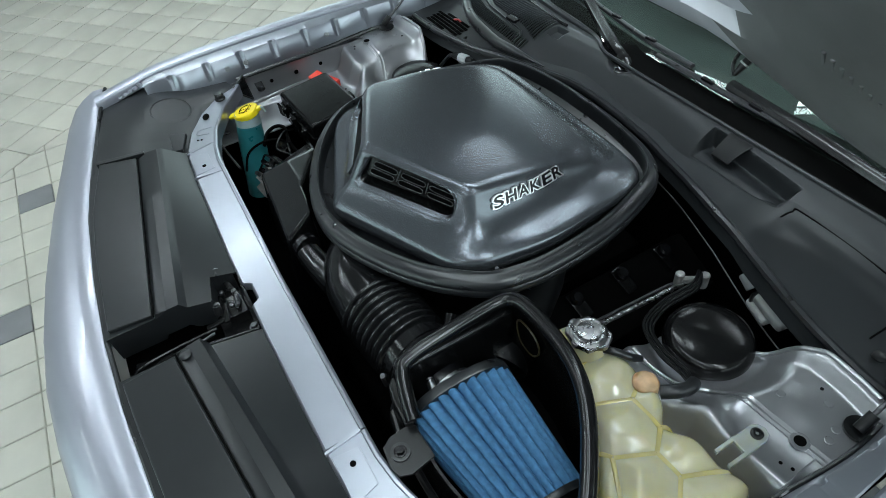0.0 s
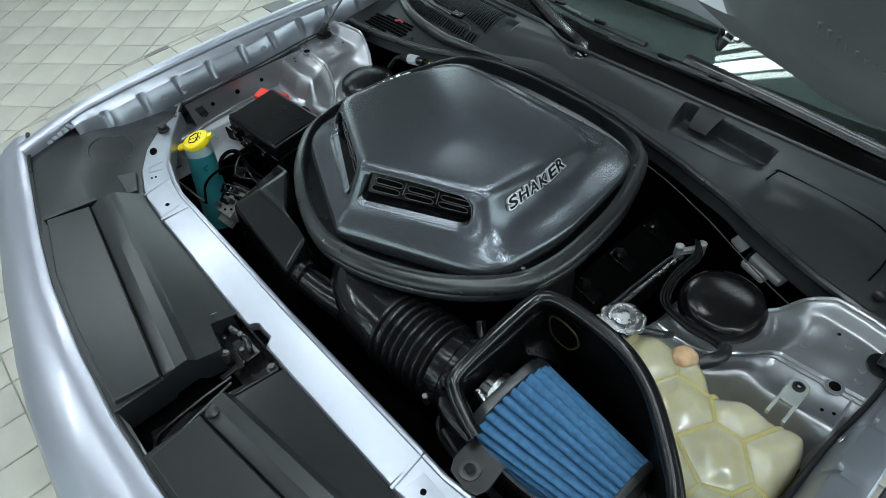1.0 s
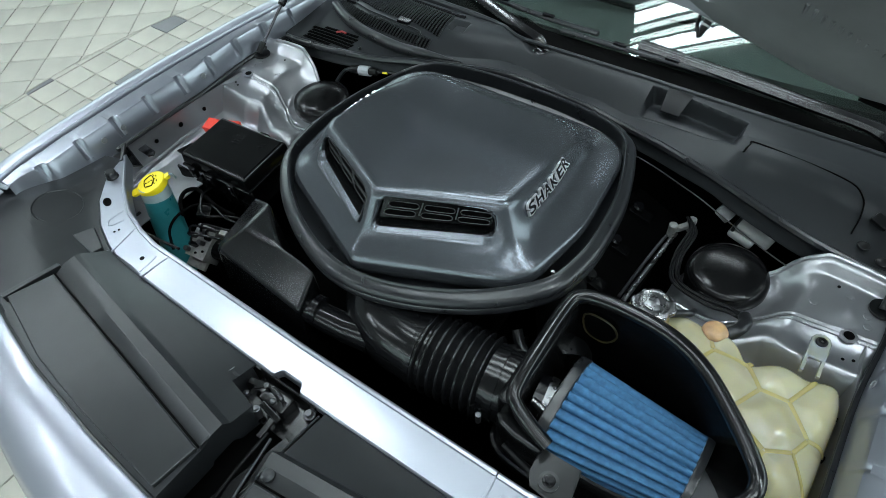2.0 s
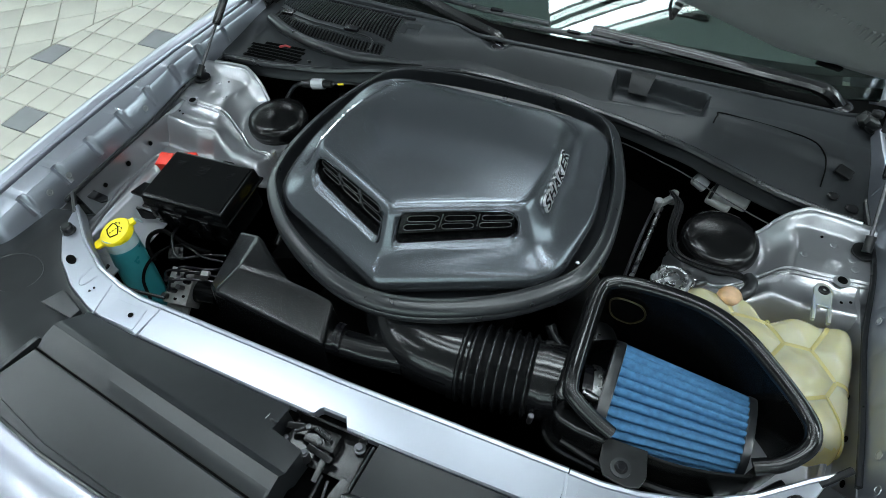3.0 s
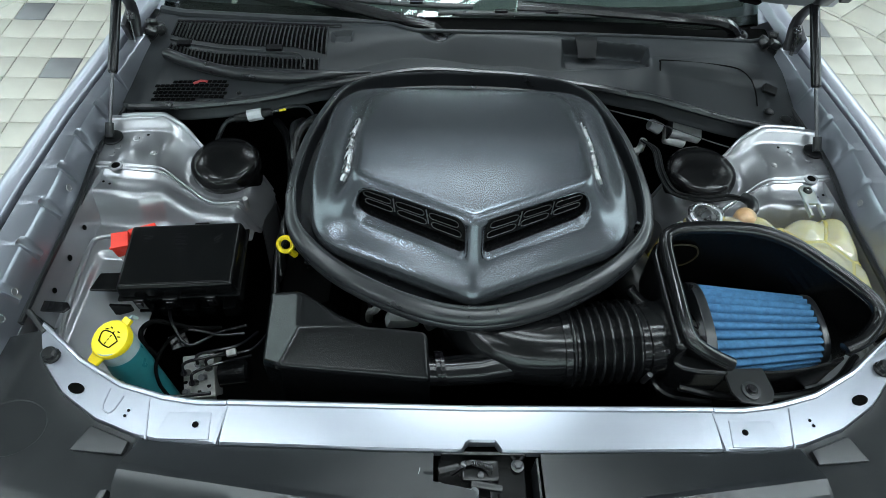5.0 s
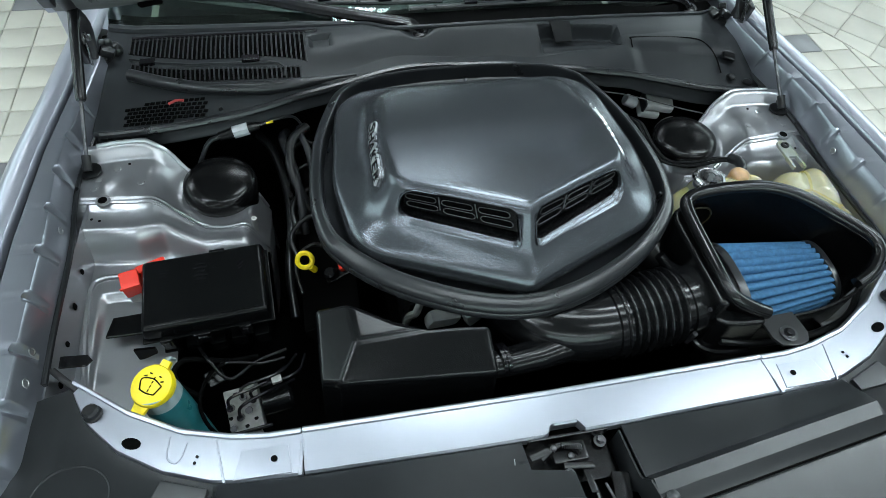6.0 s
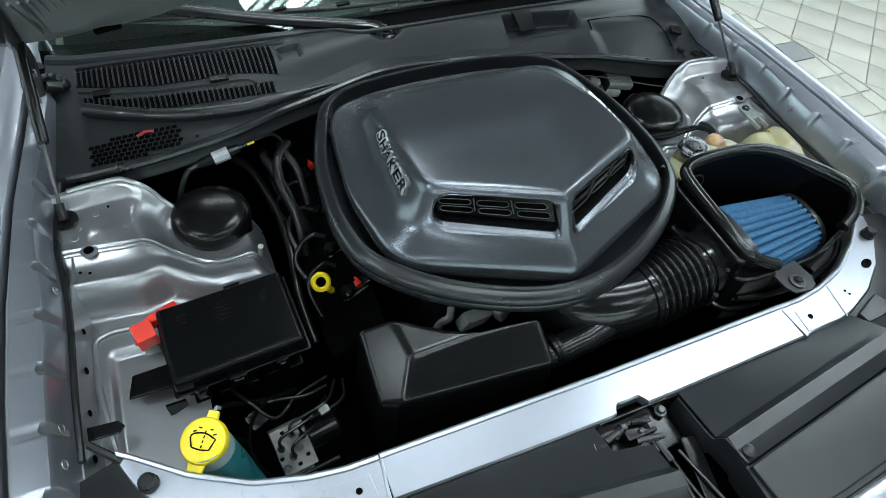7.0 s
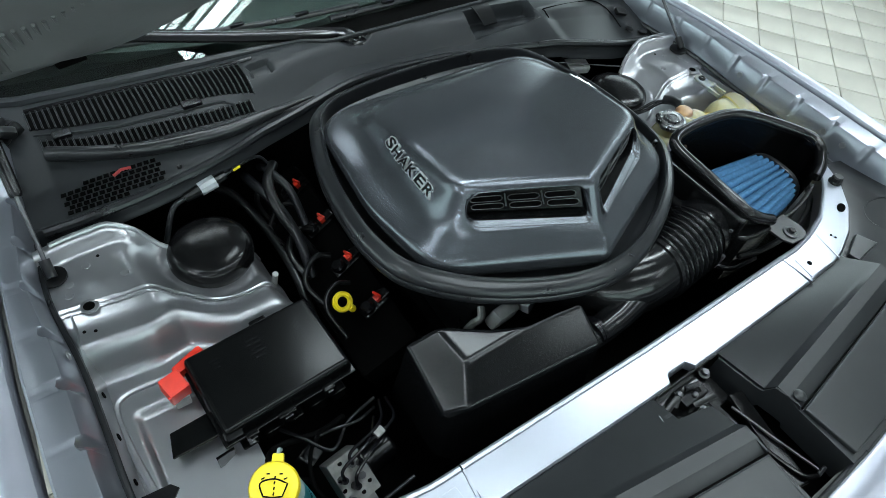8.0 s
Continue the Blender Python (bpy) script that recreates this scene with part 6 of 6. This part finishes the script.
def latch():
    ob = thing("hood_latch", (0.02, -0.07, 0.70), "greasy black hood latch with small bright worn edges", "hood latch")
    part("plate", block((0.015, -0.062, 0.742), (0.125, 0.064, 0.008), 0.003), CAPBLACK, ob)
    part("back_plate", block((0.016, -0.033, 0.757), (0.120, 0.005, 0.034), 0.002), CAPBLACK, ob)
    part("housing", block((0.012, -0.055, 0.757), (0.052, 0.030, 0.024), 0.005), CAPBLACK, ob)
    part("claw", sweep(spline([(-0.030, -0.060, 0.768), (-0.012, -0.050, 0.774), (0.004, -0.047, 0.775), (0.022, -0.056, 0.770), (0.026, -0.070, 0.763)], 4), 0.0045, 8, True, None, 0.6), CAPBLACK, ob, "greasy claw")
    part("pawl", block(None, (0.030, 0.010, 0.006), 0.002, pose(-0.032, -0.054, 0.770, 8, -6, 12)), CAPBLACK, ob, "greasy pawl")
    part("lever", block(None, (0.044, 0.010, 0.005), 0.002, pose(0.020, -0.076, 0.766, 10, 0, -8)), CAPBLACK, ob)
    part("lever", block(None, (0.010, 0.045, 0.005), 0.002, pose(0.030, -0.092, 0.762, 0, 0, 4)), CAPBLACK, ob)
    coil = [(0.000 + 0.028 * t, -0.048 - 0.0035 * math.sin(t * 60) - 0.006 * t, 0.7775 + 0.0035 * math.cos(t * 60)) for t in span(0, 1, 80)]
    part("spring", sweep(coil, 0.0010, 6), RODM, ob, "small bright coil spring")
    pivot = part("pivot", sweep([(0.002, -0.088, 0.755), (0.002, -0.086, 0.775)], [0.0075, 0.0065], 14), RODM, ob, "round pivot pin")
    part("pivot_tip", sweep([(0.002, -0.086, 0.775), (0.002, -0.0857, 0.778)], 0.004, 10), RODM, pivot)
    for x, y, h in ((-0.012, -0.050, 0.776), (0.012, -0.062, 0.771), (-0.045, -0.071, 0.752)):
        part("rivet", lathe([(0.0045, -0.006), (0.0045, 0.001), (0.002, 0.0025)], (x, y, h), 10), RODM, ob)
    bolt((0.066, -0.043, 0.752), 0.0062, 0.009, RODM, ob, "bolt", None, "grey hex bolt")
    for y0, y1, x in ((-0.105, -0.235, 0.050),):
        part("rod_edge", sweep([(x, y0, 0.764), (x + 0.014, (y0 + y1) / 2, 0.766), (x + 0.030, y1, 0.768)], 0.0022, 8), RODM, ob, "thin folded steel edge")
    part("rod_cover", block(None, (0.026, 0.15, 0.010), 0.003, pose(0.062, -0.165, 0.756, 0, 0, -12)), CAPBLACK, ob)
    part("release_rod", sweep(spline([(0.036, -0.10, 0.757), (0.040, -0.16, 0.760), (0.052, -0.225, 0.766), (0.070, -0.240, 0.770)], 4), 0.0035, 8), CAPBLACK, ob)
    part("release_tip", sweep([(0.070, -0.240, 0.770), (0.088, -0.238, 0.772)], 0.0030, 8), RODM, ob, "bare release lever tip")
    part("slot_floor", block((0.03, -0.15, 0.715), (0.22, 0.22, 0.01)), DARK, ob)


latch()


def wiper(name, pts, blade):
    ob = thing(name, pts[0], "black windscreen wiper with a slim arm, parked", "wiper", "windscreen wipers")
    p0 = Vector(pts[0])
    part("spindle_cap", lathe([(0.022, -0.014), (0.0225, 0.006), (0.017, 0.011), (0.009, 0.012), (0.008, 0.009), (0.003, 0.009)], p0, 24), GLOSSY, ob)
    part("arm", sweep(spline(pts, 5), [0.017] * 6 + [0.014] * (5 * (len(pts) - 1) - 5), 8, True, None, 0.8), WIPERM, ob)
    part("blade", sweep(spline(blade, 5), 0.007, 8, True, None, 0.8), RUBBER, ob, "rubber blade on a jointed frame")
    mid = spline(blade, 5)
    for k in range(2, len(mid) - 2, 3):
        part("claw", block(mid[k] + Vector((0, 0, 0.006)), (0.03, 0.009, 0.007), 0.002), GLOSSY, ob)


wiper("wiper", [(-0.050, 0.847, 0.846), (-0.075, 0.868, 0.860), (-0.128, 0.888, 0.863), (-0.30, 0.975, 0.852), (-0.52, 1.085, 0.850)], [(-0.62, 1.09, 0.825), (-0.40, 1.03, 0.838), (-0.15, 0.985, 0.846), (0.02, 0.975, 0.848)])
wiper("wiper", [(0.649, 0.962, 0.795), (0.60, 0.960, 0.830), (0.473, 0.952, 0.846), (0.307, 0.967, 0.848), (0.12, 0.975, 0.852)], [(0.50, 0.985, 0.832), (0.32, 0.965, 0.840), (0.12, 0.953, 0.846), (-0.06, 0.952, 0.846)])


# ---- smaller things round the bay ----
def hose(name, pts, r, material, label, category, steps=6):
    bm = sweep(spline(pts, steps), r, 10)
    return single(name, bm, material, label, category, "", "", 60, pts[0])


for k in range(4):
    d, u = 0.0044 * k, 0.002 * (k % 2)
    hose("wiring_loom", [(0.385 - d * 0.5, 0.66, 0.735 + u), (0.408 - d, 0.625, 0.740 + u), (0.408 - d, 0.56, 0.738 + u), (0.425 - d, 0.512 - d * 0.6, 0.735 + u), (0.47, 0.494 - d, 0.742 + u), (0.515, 0.490 - d, 0.752 + u), (0.538, 0.480 - d * 0.5, 0.756)], 0.0023, COWLDARK, "thin black taped wiring loom curving round the strut cap", "wiring loom")
hose("vacuum_hose", [(0.540, 0.480, 0.757), (0.545, 0.462, 0.765), (0.540, 0.44, 0.770), (0.528, 0.425, 0.765)], 0.0105, RUBBER, "short black rubber hose at the coolant tank", "hose")
hose("overflow_hose", [(0.440, 0.392, 0.792), (0.455, 0.402, 0.795), (0.468, 0.418, 0.785), (0.470, 0.44, 0.765)], 0.006, RUBBER, "black overflow hose below the pressure cap", "hose")


def aircon_line():
    ob = thing("aircon_line", (0.37, 0.45, 0.66), "bright alloy air-conditioning pipe with capped service ports", "pipe")
    part("pipe", sweep([(0.356, 0.44, 0.705), (0.372, 0.635, 0.712)], 0.0046, 12), CAPM, ob)
    part("pipe", sweep(spline([(0.345, 0.45, 0.70), (0.350, 0.54, 0.70), (0.358, 0.62, 0.705), (0.366, 0.66, 0.70)], 4), 0.003, 8), RODM, ob)
    for x, y, z in ((0.364, 0.632, 0.716), (0.388, 0.668, 0.712)):
        port = part("port", lathe([(0.008, -0.012), (0.008, 0.004), (0.0065, 0.006), (0.0065, 0.012), (0.005, 0.014)], (x, y, z), 12), ALLOY, ob)
        part("port_cap", lathe([(0.0082, 0.008), (0.0082, 0.017), (0.006, 0.019)], (x, y, z), 10), ALLOY, port)
    part("port_bridge", sweep([(0.364, 0.632, 0.716), (0.388, 0.668, 0.716)], 0.007, 8), ALLOY, ob)


aircon_line()


def white_reservoir():
    ob = thing("brake_reservoir", (0.48, 0.71, 0.66), "milky white plastic brake fluid reservoir under the cowl", "reservoir")
    m = pose(0.486, 0.722, 0.704, 8, 6, -12) @ Matrix.Scale(0.85, 4)
    part("upper", block(None, (0.085, 0.045, 0.026), 0.008, m @ pose(0.010, 0, 0.008), 3), MILKY, ob)
    part("lower", block(None, (0.060, 0.050, 0.024), 0.008, m @ pose(-0.008, -0.004, -0.016), 3), MILKY, ob)
    part("neck", lathe([(0.016, 0), (0.016, 0.03), (0.013, 0.034)], None, 20, m @ pose(-0.052, 0, -0.004, 0, -70, 0)), GREY, ob)
    part("strap", block(None, (0.008, 0.052, 0.045), 0.003, m @ pose(-0.030, 0, 0)), RUBBER, ob)


white_reservoir()


def plug_connector():
    ob = thing("wire_connector", (-0.45, 0.69, 0.72), "pale grey wire connector on a black plug", "connector")
    d = Vector((1, 0.12, 0.16)).normalized()
    c = Vector((-0.443, 0.686, 0.762))
    part("sleeve", sweep([c - d * 0.015, c + d * 0.015], 0.0128, 10), GREY, ob, "pale grey sleeve", 30)
    part("plug", sweep([c - d * 0.044, c - d * 0.015], [0.009, 0.011], 10), PLASTIC, ob, "", 30)
    part("plug", sweep([c + d * 0.015, c + d * 0.036], [0.0095, 0.008], 10), PLASTIC, ob, "", 30)
    part("yellow_tag", sweep([c + d * 0.052, c + d * 0.066], 0.0028, 6), YELLOW, ob, "yellow wire tag")
    part("wire", sweep(spline([c + d * 0.036, c + d * 0.075 + Vector((0, 0.004, 0)), c + d * 0.11 + Vector((0, 0.01, -0.015)), c + d * 0.13 + Vector((0, -0.01, -0.05))], 5), 0.003, 6), RUBBER, ob)
    part("wire", sweep(spline([c - d * 0.044, c - d * 0.07 + Vector((0, 0, -0.01)), c - d * 0.11 + Vector((0.01, -0.02, -0.05))], 5), 0.005, 8), RUBBER, ob)


plug_connector()

hose("heater_hose", [(-0.36, 0.74, 0.70), (-0.365, 0.68, 0.735), (-0.35, 0.61, 0.735), (-0.34, 0.55, 0.70), (-0.34, 0.50, 0.64)], 0.009, RUBBER, "black rubber heater hose beside the engine", "hose")
hose("heater_hose", [(-0.325, 0.75, 0.70), (-0.33, 0.69, 0.745), (-0.315, 0.63, 0.74), (-0.31, 0.58, 0.69)], 0.007, RUBBER, "black rubber heater hose beside the engine", "hose")
for k in range(5):
    y = 0.395 + 0.072 * k
    hose("wiring_loom", [(-0.352, y - 0.05, 0.655), (-0.360 - 0.006 * (k % 2), y, 0.668), (-0.348, y + 0.03, 0.676), (-0.322, y + 0.042, 0.682), (-0.300, y + 0.036, 0.676)], 0.0042 + 0.0008 * (k % 3), PLASTIC, "black taped wiring loom running to the ignition coils", "wiring loom")
hose("wiring_loom", [(-0.372, 0.33, 0.60), (-0.376, 0.42, 0.63), (-0.366, 0.52, 0.65), (-0.372, 0.62, 0.67), (-0.392, 0.70, 0.69), (-0.42, 0.74, 0.70)], 0.0085, PLASTIC, "black corrugated wiring loom along the engine", "wiring loom")
hose("heater_hose", [(-0.315, 0.70, 0.745), (-0.345, 0.655, 0.750), (-0.352, 0.60, 0.735), (-0.338, 0.555, 0.70), (-0.320, 0.53, 0.66)], 0.010, PLASTIC, "black rubber heater hose beside the engine", "hose")
hose("brake_pipe", [(-0.52, 0.235, 0.70), (-0.50, 0.20, 0.715), (-0.47, 0.17, 0.70), (-0.43, 0.20, 0.69), (-0.38, 0.21, 0.70)], 0.0030, CAPBLACK, "thin black brake pipe near the fuse box", "pipe")
hose("wiring_loom", [(-0.515, 0.150, 0.690), (-0.545, 0.170, 0.700), (-0.556, 0.195, 0.703), (-0.540, 0.213, 0.703), (-0.503, 0.208, 0.702), (-0.470, 0.205, 0.695), (-0.43, 0.215, 0.680)], 0.0045, DARK, "black corrugated wiring loom looped below the fuse box", "wiring loom")
hose("wiring_loom", [(-0.47, 0.205, 0.700), (-0.50, 0.180, 0.705), (-0.515, 0.140, 0.700), (-0.505, 0.105, 0.690), (-0.485, 0.085, 0.66)], 0.003, DARK, "thin black wiring loom beside the brake pump", "wiring loom")
hose("wiring_loom", [(-0.485, 0.200, 0.700), (-0.455, 0.195, 0.704), (-0.42, 0.19, 0.700), (-0.385, 0.20, 0.690)], 0.0028, CAPBLACK, "thin black wiring loom running to the resonator", "wiring loom")
hose("bonnet_cable", [(-0.545, 0.085, 0.74), (-0.53, 0.055, 0.745), (-0.47, 0.062, 0.73), (-0.40, 0.068, 0.735)], 0.003, GLOSSY, "thin black release cable behind the rail", "cable")


def rail_brace(s):
    """A triangular frame of thin black sheet between the rail's tip and the fender wall."""
    ob = thing("rail_brace", (s * 0.70, 0.16, 0.70), "black folded triangular bracket tying the rail to the fender", "bracket", "brackets at the rail's ends")
    a, b, c = Vector((s * 0.664, 0.146, 0.778)), Vector((s * 0.700, 0.180, 0.784)), Vector((s * 0.694, 0.186, 0.716))
    for p, q in ((a, b), (b, c), (a - Vector((0, 0, 0.012)), c)):
        part("leg", sweep([p, q], 0.0050, 6, True, None, 0.5), PLASTIC, ob)
    part("web", sheet(lambda u, v: (a - Vector((0, 0, 0.004))).lerp(b - Vector((0, 0, 0.008)), u).lerp(c, v * 0.9), span(0, 1, 3), span(0, 1, 3), 0.002, (0, 0.002, 0)), BLACKBOX, ob)


for side in (-1, 1):
    rail_brace(side)
